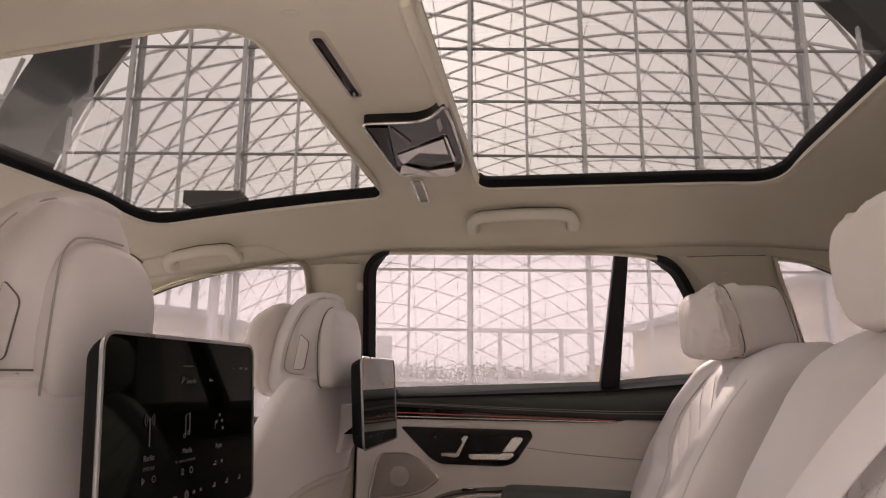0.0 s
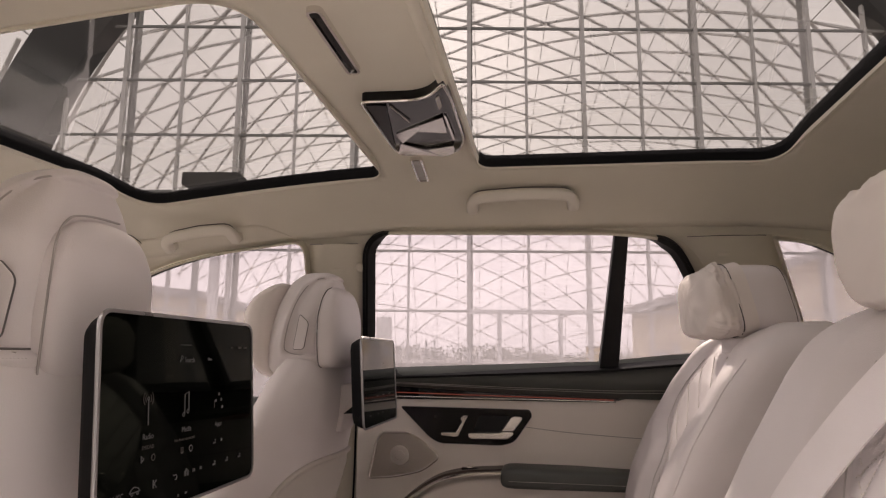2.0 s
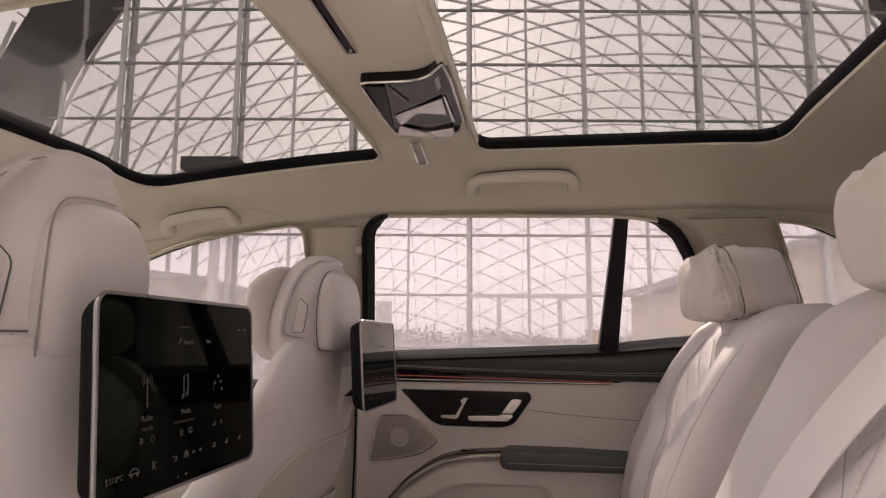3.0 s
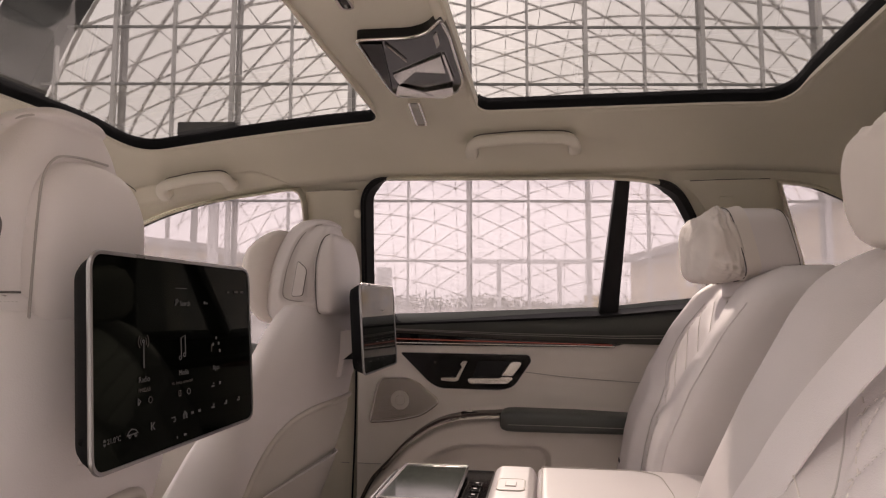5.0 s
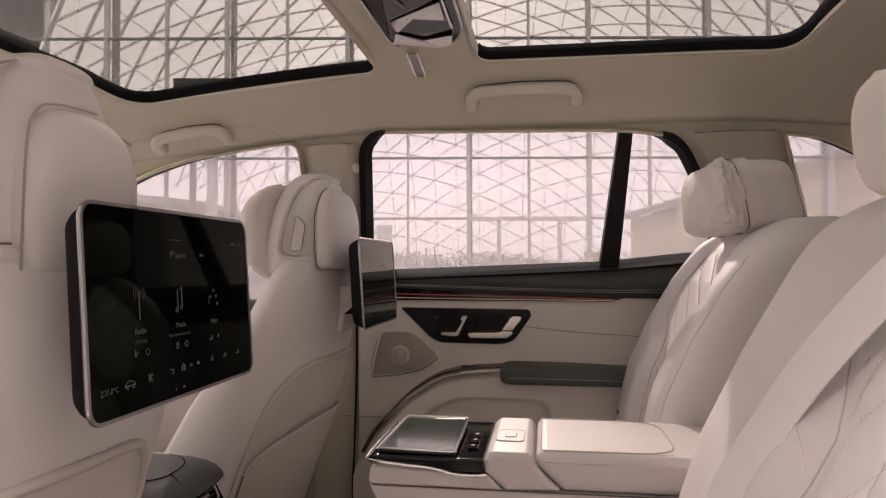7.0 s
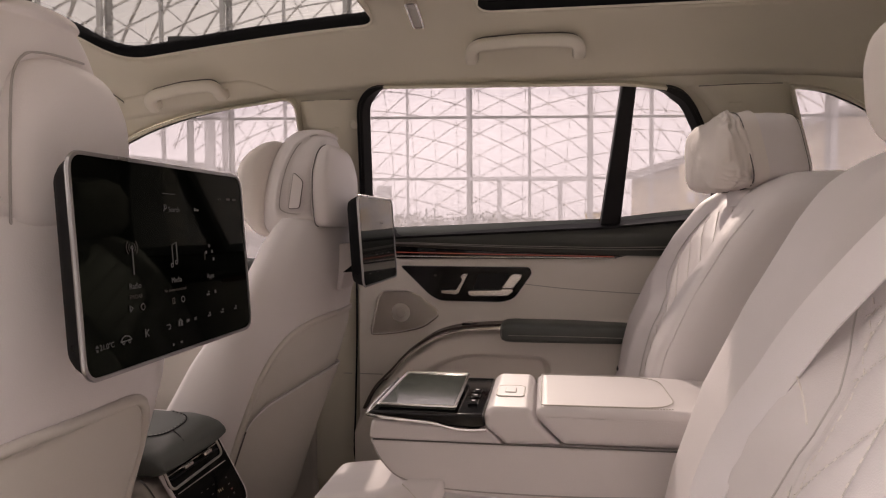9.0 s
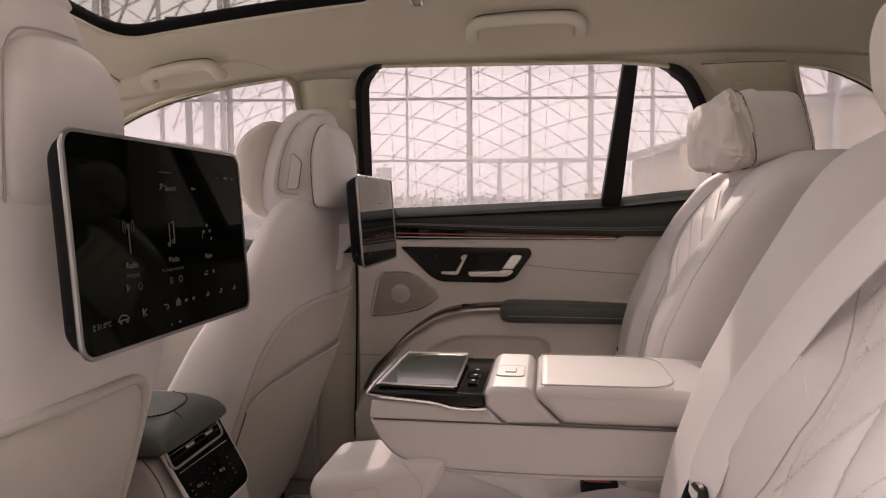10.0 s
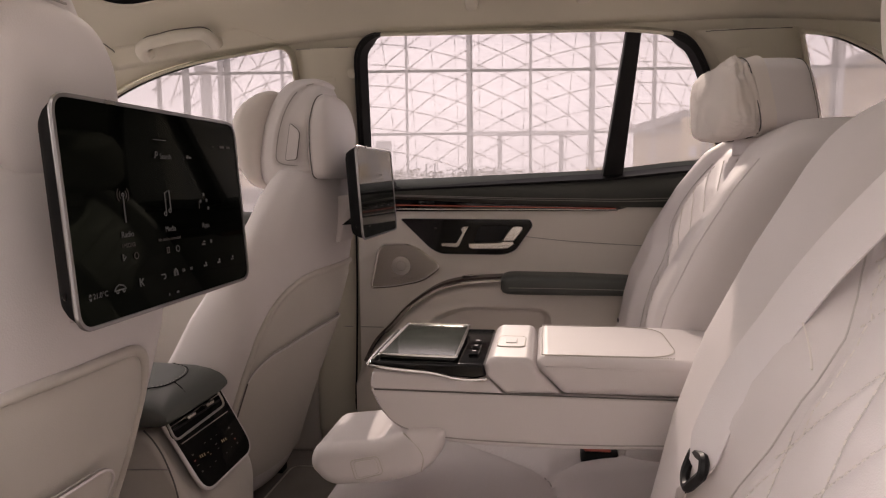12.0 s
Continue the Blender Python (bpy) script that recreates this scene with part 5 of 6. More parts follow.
def rear_headrest(yc, x0, z0, label, rough=1.0):
    h = thing("headrest", (x0 + 0.1, yc, z0), label, "headrest", group="rear headrests")
    lean = Vector((-0.24, 0, 1))
    mid = z0 + 0.066
    block = []
    for x, k in ((0.040, 0.93), (0.050, 0.985), (0.070, 1.0), (0.120, 1.0), (0.142, 0.985), (0.154, 0.95), (0.162, 0.86)):
        block.append(ring((x0 + x, yc, mid), (0, 1, 0), lean, 0.142 * k, 0.066 * k, 4.6, 56))
    body = part("block", loft(block), LEATHER, h, "smooth leather headrest block")
    bm = bmesh.new()
    rows = []
    n = 112
    for i, x in enumerate(np.linspace(0, 1, 34)):
        d = 0.020 + 0.044 * x - 0.008 * (1 - x) ** 4
        k = (0.84 + 0.16 * (1 - (1 - min(1, x / 0.42)) ** 2.4) ** 0.6) * (1 - 0.05 * max(0, (x - 0.6) / 0.4) ** 2)
        r = []
        for j in range(n):
            t = 2 * math.pi * j / n
            ct, st = math.cos(t), math.sin(t)
            yy = 0.149 * math.copysign(abs(ct) ** (2 / 4.4), ct) * k
            zz = 0.067 * math.copysign(abs(st) ** (2 / 3.8), st) * k
            drift = noise.noise((yy * 9, zz * 14, yc * 5))
            folds = 0.0026 * math.sin(24 * x + 9.0 * drift + 2.2 * st + 3 * noise.noise((t * 3.0, x * 5.0, yc))) * (0.35 + 0.65 * max(0.0, st)) * ease(x * 2.5) * rough
            folds += 0.0022 * math.sin(23 * t + 6.0 * noise.noise((t * 1.3, x * 1.5, yc * 7))) * ease(x * 3) * (1 - 0.7 * ease(x)) * rough
            folds += 0.007 * noise.noise((yy * 30 + yc, zz * 30, x * 2.6))
            yy += folds * math.copysign(abs(ct) ** 0.5, ct)
            zz += 0.8 * folds * math.copysign(abs(st) ** 0.5, st) - 0.010 * max(0.0, st) * (1 - x) ** 2
            r.append(bm.verts.new((x0 + d - (0.06 + 0.18 * x) * zz + 0.005 * noise.noise((yy * 18, zz * 18, 7.1 + yc)), yc + yy, mid + zz)))
        rows.append(r)
    quads(bm, rows, True)
    inner = rows[0]
    for q in (0.8, 0.55, 0.3, 0.1):
        nxt = [bm.verts.new((x0 + 0.012 - 0.008 * (1 - q * q) + 0.004 * noise.noise(((v.co.y - yc) * q * 30, (v.co.z - mid) * q * 30, yc)) - 0.06 * (v.co.z - mid) * q, yc + (v.co.y - yc) * q, mid + (v.co.z - mid) * q)) for v in rows[0]]
        quads(bm, [nxt, inner], True)
        inner = nxt
    bm.faces.new(inner)
    bm.faces.new(rows[-1])
    part("pillow", bm, CLOTH, h, "soft wrinkled white pillow", sharp=3.0)
    band = ring((x0 + 0.074, yc, mid), (0, 1, 0), lean, 0.1432, 0.0672, 4.6, 64)
    part("strap", sweep(band, [(-0.0008, -0.012), (0.0008, -0.012), (0.0008, 0.012), (-0.0008, 0.012)], (1, 0, 0.24), True), CLOTH, h, "white cloth strap")
    seam = ring((x0 + 0.0605, yc, mid), (0, 1, 0), lean, 0.1436, 0.0676, 4.6, 64)
    part("seam", tube(seam, 0.0011, (1, 0, 0), True, 6), SEAM, h)
    edge_line = ring((x0 + 0.152, yc, mid), (0, 1, 0), lean, 0.1352, 0.0640, 4.6, 64)
    part("seam", tube(edge_line, 0.0009, (1, 0, 0), True, 6), SEAM, h)
    part("neck", loft([ring((x0 + 0.115, yc, z0 - 0.03 + d), (1, 0, 0), (0, 1, 0), 0.040, 0.085, 3.0, 32) for d in (0.0, 0.02, 0.04)]), LEATHER, h)
    return h


rear_headrest(1.312, 0.309, 1.237, "white leather headrest with a soft pillow strapped on it", 1.4)
rear_headrest(0.590, 0.336, 1.245, "white leather headrest with a soft pillow, beside the open window", 0.9)

# bench cushions
grooves = [np.array(g) for g in (((-0.30, 1.26), (-0.18, 1.20), (-0.082, 1.133), (-0.032, 1.098), (0.020, 1.056), (0.038, 1.030), (0.046, 0.99), (0.048, 0.95), (0.050, 0.84)), ((0.25, 1.21), (0.14, 1.15), (0.078, 1.094), (0.040, 1.046)))]


def groove_gap(x, y):
    best = 9.0
    for g in grooves:
        for a, b in zip(g, g[1:]):
            d = b - a
            t = min(1.0, max(0.0, ((x - a[0]) * d[0] + (y - a[1]) * d[1]) / (d @ d)))
            best = min(best, math.hypot(x - a[0] - t * d[0], y - a[1] - t * d[1]))
    return best


wide = thing("seat_cushion", (0.0, 1.21, 0.44), "white leather bench cushion with deep sewn grooves", "seat cushion", group="rear bench")
bm = bmesh.new()
rows = []
for x in list(np.arange(-0.31, 0.241, 0.010)):
    row = []
    for y in np.arange(0.848, 1.561, 0.010):
        g = groove_gap(x, y)
        nose = max(0.0, (-0.25 - x) / 0.06)
        z = 0.704 - 0.012 * math.exp(-(g / 0.007) ** 2) - 0.014 * math.exp(-(g / 0.032) ** 2) - 0.05 * (1 - math.sqrt(max(0.0, 1 - nose * nose)))
        row.append(bm.verts.new((x, y, z)))
    rows.append(row)
quads(bm, rows)
rim_loop = [e for e in bm.edges if len(e.link_faces) == 1]
low = bmesh.ops.extrude_edge_only(bm, edges=rim_loop)["geom"]
for v in low:
    if isinstance(v, bmesh.types.BMVert):
        v.co.z = 0.47
part("cushion", bm, LEATHER, wide, sharp=1.2)
for g in grooves:
    part("groove_seam", tube(smooth_line([(x, y, 0.6795) for x, y in g], 5), 0.0013, n=6), SEAM_SOFT, wide)
part("base", rbox((-0.03, 1.205, 0.455), (0.44, 0.69, 0.04), 0.01), PANEL, wide)
for y0, y1, label in ((0.36, 0.844, "white leather rear cushion beside the open window"),):
    c = thing("seat_cushion", (0.0, (y0 + y1) / 2, 0.44), label, "seat cushion", group="rear bench")
    w = (y1 - y0) / 2
    rings = [ring((x, (y0 + y1) / 2, z), (0, 1, 0), (0, 0, 1), w * k, h, 4.5, 40) for x, z, h, k in ((-0.30, 0.585, 0.06, 0.9), (-0.285, 0.585, 0.095, 0.97), (-0.25, 0.58, 0.115, 1.0), (-0.10, 0.575, 0.118, 1.0), (0.10, 0.565, 0.118, 1.0), (0.20, 0.56, 0.118, 1.0))]
    part("cushion", loft(rings), LEATHER, c)
    part("base", rbox((-0.03, (y0 + y1) / 2, 0.455), (0.44, 2 * w - 0.01, 0.04), 0.01), PANEL, c)
    part("seam", tube([(x, y0 + 0.05, 0.5785 + 0.1165 + 0.03 * (-x - 0.1) * 0) for x in np.linspace(-0.22, 0.10, 10)], 0.0010, n=5), SEAM_SOFT, c)

# ---- folded middle backrest: armrest with display, and its headrest ----
arm = thing("armrest_console", (0.02, 0.95, 0.70), "folded white leather centre armrest with a glossy display", "armrest")
A0, A1 = 0.850, 1.052


def inset(points, d):
    """An outline in x and z drawn inwards by d."""
    k = len(points)
    area = sum(points[i - 1][0] * points[i][1] - points[i][0] * points[i - 1][1] for i in range(k))
    s = 1 if area > 0 else -1
    lines = []
    for i in range(k):
        a, b = Vector(points[i]), Vector(points[(i + 1) % k])
        e = (b - a).normalized()
        lines.append((a + Vector((-e.y, e.x)) * (s * d), e))
    res = []
    for i in range(k):
        (p, e), (q, f) = lines[i - 1], lines[i]
        cr = e.x * f.y - e.y * f.x
        res.append(q if abs(cr) < 1e-4 else p + e * (((q - p).x * f.y - (q - p).y * f.x) / cr))
    return res


def flat(points, radii, n=6):
    return points, radii, n


def across(shape, y0, y1, r=0.006, seg=5):
    """A block: an outline in x and z carried across the car, with rounded rims."""
    points, radii, n = shape
    rings = []
    half = [(r * (1 - math.sin(math.pi / 2 * k / seg)), r * (1 - math.cos(math.pi / 2 * k / seg))) for k in range(seg + 1)]
    for d, step in half:
        rings.append((d, y0 + step))
    for d, step in reversed(half):
        rings.append((d, y1 - step))
    rows = []
    for d, y in rings:
        line = rounded([Vector((p.x, y, p.y)) for p in inset(points, d)], [max(q - d, 0.0012) for q in radii], n)
        rows.append(line)
    return loft(rows)


part("body", across(flat([(-0.206, 0.884), (-0.190, 0.850), (-0.160, 0.825), (-0.09, 0.812), (0.06, 0.8115), (0.24, 0.820), (0.30, 0.885)], [0.006, 0.03, 0.03, 0.05, 0.1, 0.01, 0.01]), A0 + 0.0015, A1 - 0.0015, 0.004), LEATHER, arm, "white leather armrest body")
part("front_block", across(flat([(-0.206, 0.887), (-0.202, 0.912), (-0.044, 0.904), (-0.024, 0.8835), (-0.200, 0.8835)], [0.004, 0.008, 0.004, 0.002, 0.002], 4), A0, A1, 0.005), LEATHER, arm)
part("middle_block", across(flat([(-0.020, 0.8835), (-0.049, 0.908), (-0.048, 0.926), (-0.038, 0.934), (0.008, 0.934), (0.014, 0.930), (0.019, 0.918), (0.052, 0.886)], [0.003, 0.004, 0.006, 0.012, 0.010, 0.006, 0.005, 0.003], 5), A0, A1, 0.008, 6), LEATHER, arm, "white leather block with a button")
part("pad", across(flat([(0.055, 0.886), (0.0205, 0.919), (0.0195, 0.930), (0.030, 0.9355), (0.19, 0.936), (0.30, 0.93), (0.31, 0.886)], [0.006, 0.010, 0.010, 0.014, 0.05, 0.02, 0.006], 5), A0, A1, 0.012, 7), LEATHER, arm, "padded white leather top")
part("body_seam", tube(smooth_line([(-0.200, A0 + 0.0006, 0.876), (-0.186, A0 + 0.0006, 0.852), (-0.158, A0 + 0.0006, 0.831), (-0.09, A0 + 0.0006, 0.820), (0.06, A0 + 0.0006, 0.819), (0.21, A0 + 0.0006, 0.8255)], 8), 0.0009, n=6), SEAM_SOFT, arm)
part("block_gap", tube([(-0.200, A0 + 0.0010, 0.8838), (-0.12, A0 + 0.0010, 0.8838), (0.30, A0 + 0.0010, 0.8852)], 0.0011, n=6), SEAM, arm)
lid_line = rounded([Vector((0.026, A0 + 0.012, 0.9362)), Vector((0.202, A0 + 0.014, 0.9366)), Vector((0.202, A1 - 0.014, 0.9366)), Vector((0.026, A1 - 0.012, 0.9362))], [0.004, 0.05, 0.05, 0.004], 8)
part("lid_seam", tube(lid_line, 0.0008, (0, 0, 1), True, 6), PANEL, arm)
lid_stitch = bmesh.new()
for k in range(46):
    x = 0.030 + 0.0036 * k
    tube([(x, A0 + 0.0095 + 0.0015 * (k / 46), 0.9362), (x + 0.0022, A0 + 0.0095 + 0.0015 * (k / 46), 0.9364)], 0.0007, n=5, bm=lid_stitch)
part("stitches", lid_stitch, PANEL, arm)
rel = rounded([Vector((x, y, 0.934)) for x, y in ((-0.036, 0.905), (0.002, 0.905), (0.002, 0.965), (-0.036, 0.965))], 0.009)
btn = part("release_button", slab(rel, (0, 0, 0.0012), 0.0006), LEATHER, arm)
part("button_edge", tube([p + Vector((0, 0, 0.0006)) for p in rel], 0.0012, (0, 0, 1), True, 6), PANEL, btn)
part("button_key", rbox((-0.017, 0.935, 0.9352), (0.016, 0.024, 0.003), 0.0012), LEATHER, btn)
tray_line = flat([(-0.209, 0.915), (-0.205, 0.924), (-0.05, 0.924), (-0.046, 0.908), (-0.060, 0.9035), (-0.12, 0.908)], [0.004, 0.004, 0.002, 0.003, 0.01, 0.03])
tray = part("display_tray", across(tray_line, A0 - 0.003, A1 + 0.003, 0.004), BLACK, arm, "black gloss tray")
part("chrome_edge", tube(smooth_line([(-0.2085, A1 - 0.01, 0.921), (-0.210, 0.95, 0.921), (-0.2085, A0 + 0.010, 0.9205), (-0.203, A0 - 0.0025, 0.9175), (-0.17, A0 - 0.0045, 0.9145), (-0.12, A0 - 0.0045, 0.911), (-0.088, A0 - 0.0045, 0.9045), (-0.065, A0 - 0.0045, 0.9035), (-0.045, A0 - 0.0045, 0.905)], 6), 0.0024, n=8), CHROME, tray, "chrome edge")
tablet_out = rounded([Vector((-0.196, 0.862, 0.9255)), Vector((-0.088, 0.858, 0.9255)), Vector((-0.090, 1.034, 0.9305)), Vector((-0.190, 1.034, 0.9305))], 0.005)
tablet = part("tablet", slab(tablet_out, (0, 0, 0.004), 0.001), TABLET, arm, "glossy tablet display")
part("tablet_frame", tube([p + Vector((0, 0, 0.004)) for p in tablet_out], 0.0022, (0, 0, 1), True, 8), CHROME, tablet, "chrome frame")
for k in range(3):
    part("key", rbox((-0.068, 0.90 + 0.03 * k, 0.926), (0.014, 0.020, 0.004), 0.0015), BLACK, tray)
    part("key_mark", rbox((-0.068, 0.90 + 0.03 * k, 0.9284), (0.005, 0.004, 0.0006), 0), UI_DIM, tray)

mh = thing("middle_headrest", (-0.2, 0.95, 0.70), "white leather headrest of the folded middle backrest", "headrest")
part("pad", across(flat([(-0.296, 0.772), (-0.287, 0.801), (-0.240, 0.808), (-0.196, 0.813), (-0.156, 0.832), (-0.100, 0.834), (-0.103, 0.806), (-0.128, 0.772), (-0.18, 0.753), (-0.268, 0.743)], [0.024, 0.030, 0.03, 0.03, 0.03, 0.01, 0.02, 0.025, 0.04, 0.024], 5), 0.838, 0.985, 0.017, 6), LEATHER, mh)
key_out = rounded([Vector((x, 0.8380, z)) for x, z in ((-0.228, 0.784), (-0.197, 0.791), (-0.191, 0.772), (-0.222, 0.762))], 0.005)
part("release_button", slab(key_out, (0, -0.0015, 0), 0.0008), LEATHER, mh)
part("button_edge", tube([p + Vector((0, -0.0004, 0)) for p in key_out], 0.0008, (0, 1, 0), True, 6), PANEL, mh)
grown = [(p - sum(key_out, Vector()) / len(key_out)) * 1.28 + sum(key_out, Vector()) / len(key_out) for p in key_out]
part("button_edge", tube([p + Vector((0, -0.0002, 0)) for p in grown], 0.0007, (0, 1, 0), True, 6), PANEL, mh)
part("side_seam", tube(smooth_line([(-0.158, 0.8405, 0.828), (-0.140, 0.8385, 0.812), (-0.131, 0.8385, 0.796), (-0.134, 0.8395, 0.776)], 6), 0.0009, (0, 1, 0), n=6), PANEL, mh)
for y in (0.878, 0.955):
    part("post", tube([(-0.172, y, 0.818), (-0.150, y, 0.84)], 0.0055, (0, 1, 0)), CHROME, mh)

# belt and buckles
belt_thing = thing("seat_belt", (0.18, 0.66, 0.80), "white seat belt with a black tongue lying on the seat", "seat belt")
bl = smooth_line([(0.1790, 0.652, 0.880), (0.186, 0.638, 0.910), (0.199, 0.629, 0.947), (0.208, 0.621, 0.974), (0.221, 0.611, 1.004), (0.235, 0.601, 1.032), (0.246, 0.593, 1.056), (0.258, 0.585, 1.079), (0.272, 0.575, 1.104), (0.300, 0.552, 1.150), (0.335, 0.52, 1.20), (0.375, 0.47, 1.245), (0.44, 0.41, 1.28)], 8)
flat_side = (-1, -0.42, 0.47)
ribbon = [(-0.0235, -0.0008), (0.0235, -0.0008), (0.0235, 0.0008), (-0.0235, 0.0008)]
narrow = [lerp(0.6, 1.0, ease(k / 8)) for k in range(len(bl))]
lie = [lerp(0.002, 0.016, ease(k / 20)) for k in range(len(bl))]
part("webbing", sweep([v + Vector((-0.003, d, 0.0015)) for v, d in zip(bl, lie)], ribbon, flat_side, taper=narrow), WEBBING, belt_thing, "white woven webbing")
loop_line = rounded([Vector((0.179, 0.676, 0.893)), Vector((0.172, 0.680, 0.868)), Vector((0.169, 0.660, 0.858)), Vector((0.177, 0.626, 0.890)), Vector((0.180, 0.634, 0.902))], 0.010)
part("tongue", tube(loop_line, 0.0050, (1, 0, 0), True, 8), FRAME_BLACK, belt_thing, "black plastic tongue")
part("blade", slab(rounded([Vector((0.173, 0.664, 0.866)), Vector((0.168, 0.652, 0.850)), Vector((0.163, 0.676, 0.826)), Vector((0.167, 0.684, 0.846))], 0.003), (-0.002, 0, 0.001)), CHROME, belt_thing, "metal blade")
tag = smooth_line([(0.2405, 0.580, 1.046), (0.2385, 0.566, 1.040), (0.2325, 0.540, 1.030), (0.2285, 0.526, 1.022)], 6)
part("thread_loop", tube(tag, 0.0009, (1, 0, 0)), THREAD, near_seat, "white thread loop")
for y, x, say in ((1.108, 0.122, "seat belt buckle with a red button on the cushion"), (1.50, 0.222, "seat belt buckle with a red button beside the door")):
    b = thing("belt_buckle", (x, y, 0.69), say, "belt buckle", group="belt buckles")
    part("body", rbox((x, y, 0.697 if y < 1.2 else 0.84), (0.062, 0.040, 0.030), 0.008), FRAME_BLACK, b)
    part("button", rbox((x - 0.004, y - 0.006, 0.7125 if y < 1.2 else 0.8555), (0.044, 0.026, 0.005), 0.0022), RED, b, "red release button")

# ---- front console seen from behind ----
fc = thing("centre_console", (-0.66, 0.947, 0.44), "pale front console with rear vents and climate panel", "centre console")
part("body", across(flat([(-1.15, 0.45), (-1.15, 0.80), (-0.56, 0.81), (-0.530, 0.803), (-0.465, 0.69), (-0.470, 0.45)], [0.01, 0.02, 0.02, 0.015, 0.03, 0.01]), 0.838, 1.030, 0.012), PANEL, fc, "pale console body")
lid_rows = [ring((x, 0.914, z), (0, 1, 0), (0, 0, 1), w, h, 4.0, 36) for x, z, w, h in ((-1.0, 0.83, 0.085, 0.03), (-0.97, 0.834, 0.098, 0.034), (-0.62, 0.842, 0.100, 0.028), (-0.55, 0.842, 0.099, 0.026), (-0.525, 0.840, 0.097, 0.0235), (-0.508, 0.8375, 0.095, 0.019), (-0.499, 0.836, 0.092, 0.012), (-0.495, 0.835, 0.089, 0.006))]
part("lid", loft(lid_rows), DARK, fc, "dark grey leather lid")
lid_arc = smooth_line([(-0.57, 0.834, 0.8690), (-0.548, 0.855, 0.8686), (-0.533, 0.880, 0.8657), (-0.529, 0.905, 0.8650), (-0.533, 0.945, 0.8656), (-0.548, 0.970, 0.8680), (-0.58, 0.985, 0.8694)], 8)
part("lid_groove", tube(lid_arc, 0.0009, n=6), RUBBER, fc)
lid_thread = bmesh.new()
for k in range(0, len(lid_arc) - 1, 2):
    tube([lid_arc[k] + Vector((-0.004, 0, 0.0008)), lid_arc[k].lerp(lid_arc[k + 1], 0.9) + Vector((-0.004, 0, 0.0008))], 0.0007, n=5, bm=lid_thread)
part("stitches", lid_thread, THREAD_GREY, fc)
part("lid_split", tube([(-0.529, 0.903, 0.8652), (-0.516, 0.897, 0.8605), (-0.505, 0.892, 0.8535)], 0.0008, n=5), RUBBER, fc)
part("body_seam", tube([(-0.62, 0.8372, 0.750), (-0.55, 0.8372, 0.754), (-0.503, 0.8372, 0.757)], 0.0011, n=5), SEAM_SOFT, fc)
part("body_seam", tube(smooth_line([(-0.541, 0.8395, 0.812), (-0.5245, 0.8372, 0.797), (-0.509, 0.8372, 0.771), (-0.4935, 0.8372, 0.726), (-0.488, 0.8372, 0.68)], 6), 0.0012, n=5), SEAM, fc)

def on_panel(y, t, out=0.0):
    """A place on the sloped rear panel: t runs from its top to its foot."""
    return Vector((lerp(-0.5265, -0.466, t) + out * 0.87, y, lerp(0.818, 0.708, t) + out * 0.48))


face_out = rounded([on_panel(0.850, -0.02, 0.004), on_panel(1.014, -0.02, 0.004), on_panel(1.016, 0.96, 0.004), on_panel(0.858, 0.98, 0.004)], [0.010, 0.012, 0.030, 0.026], 8)
panel = part("climate_panel", slab(face_out, (0.006, 0, 0.003), 0.002), DEEP, fc, "black gloss climate panel")
part("panel_rim", tube([p + Vector((0.003, 0, 0.0015)) for p in face_out], 0.0034, (1, 0, 0.5), True, 8), LEATHER, fc, "pale rim")
vent = rounded([on_panel(0.853, -0.08, 0.014), on_panel(0.999, -0.09, 0.014), on_panel(0.999, 0.25, 0.014), on_panel(0.849, 0.275, 0.014)], [0.014, 0.016, 0.012, 0.012], 6)
part("vent_well", slab([p - Vector((0.004, 0, 0.002)) for p in vent], (0.002, 0, 0.001)), DEEP, panel)
part("chrome_frame", tube(vent, 0.0019, (1, 0, 0.5), True, 8), SILVER, panel, "satin silver vent frame")
for k in range(2):
    part("slat", rbox(on_panel(0.925, 0.03 + 0.13 * k, 0.013), (0.004, 0.136, 0.0018), 0.0005), FRAME_BLACK, panel)
part("chrome_bar", tube([on_panel(0.853, 0.105, 0.0155), on_panel(0.996, 0.085, 0.0155)], 0.0010, (1, 0, 0)), CHROME, panel)
for y in (0.898, 0.953):
    part("vent_tab", rbox(on_panel(y, 0.115, 0.0185), (0.011, 0.022, 0.007), 0.0025, Matrix.Rotation(radians(-20), 3, "Y")), CHROME, panel, "chrome vent tab")
part("chrome_line", tube([on_panel(0.860, 0.345, 0.0108), on_panel(0.912, 0.345, 0.0112), on_panel(1.000, 0.350, 0.0108)], 0.0009, (1, 0, 0)), CHROME, panel)


def mark(y, z, a, b, m):
    part("panel_mark", rbox(on_panel(y, (0.818 - z) / 0.110 + 0.045, 0.0108), (0.0004, a, b), 0.0, Matrix.Rotation(radians(-29), 3, "Y")), m, panel, smooth=False)


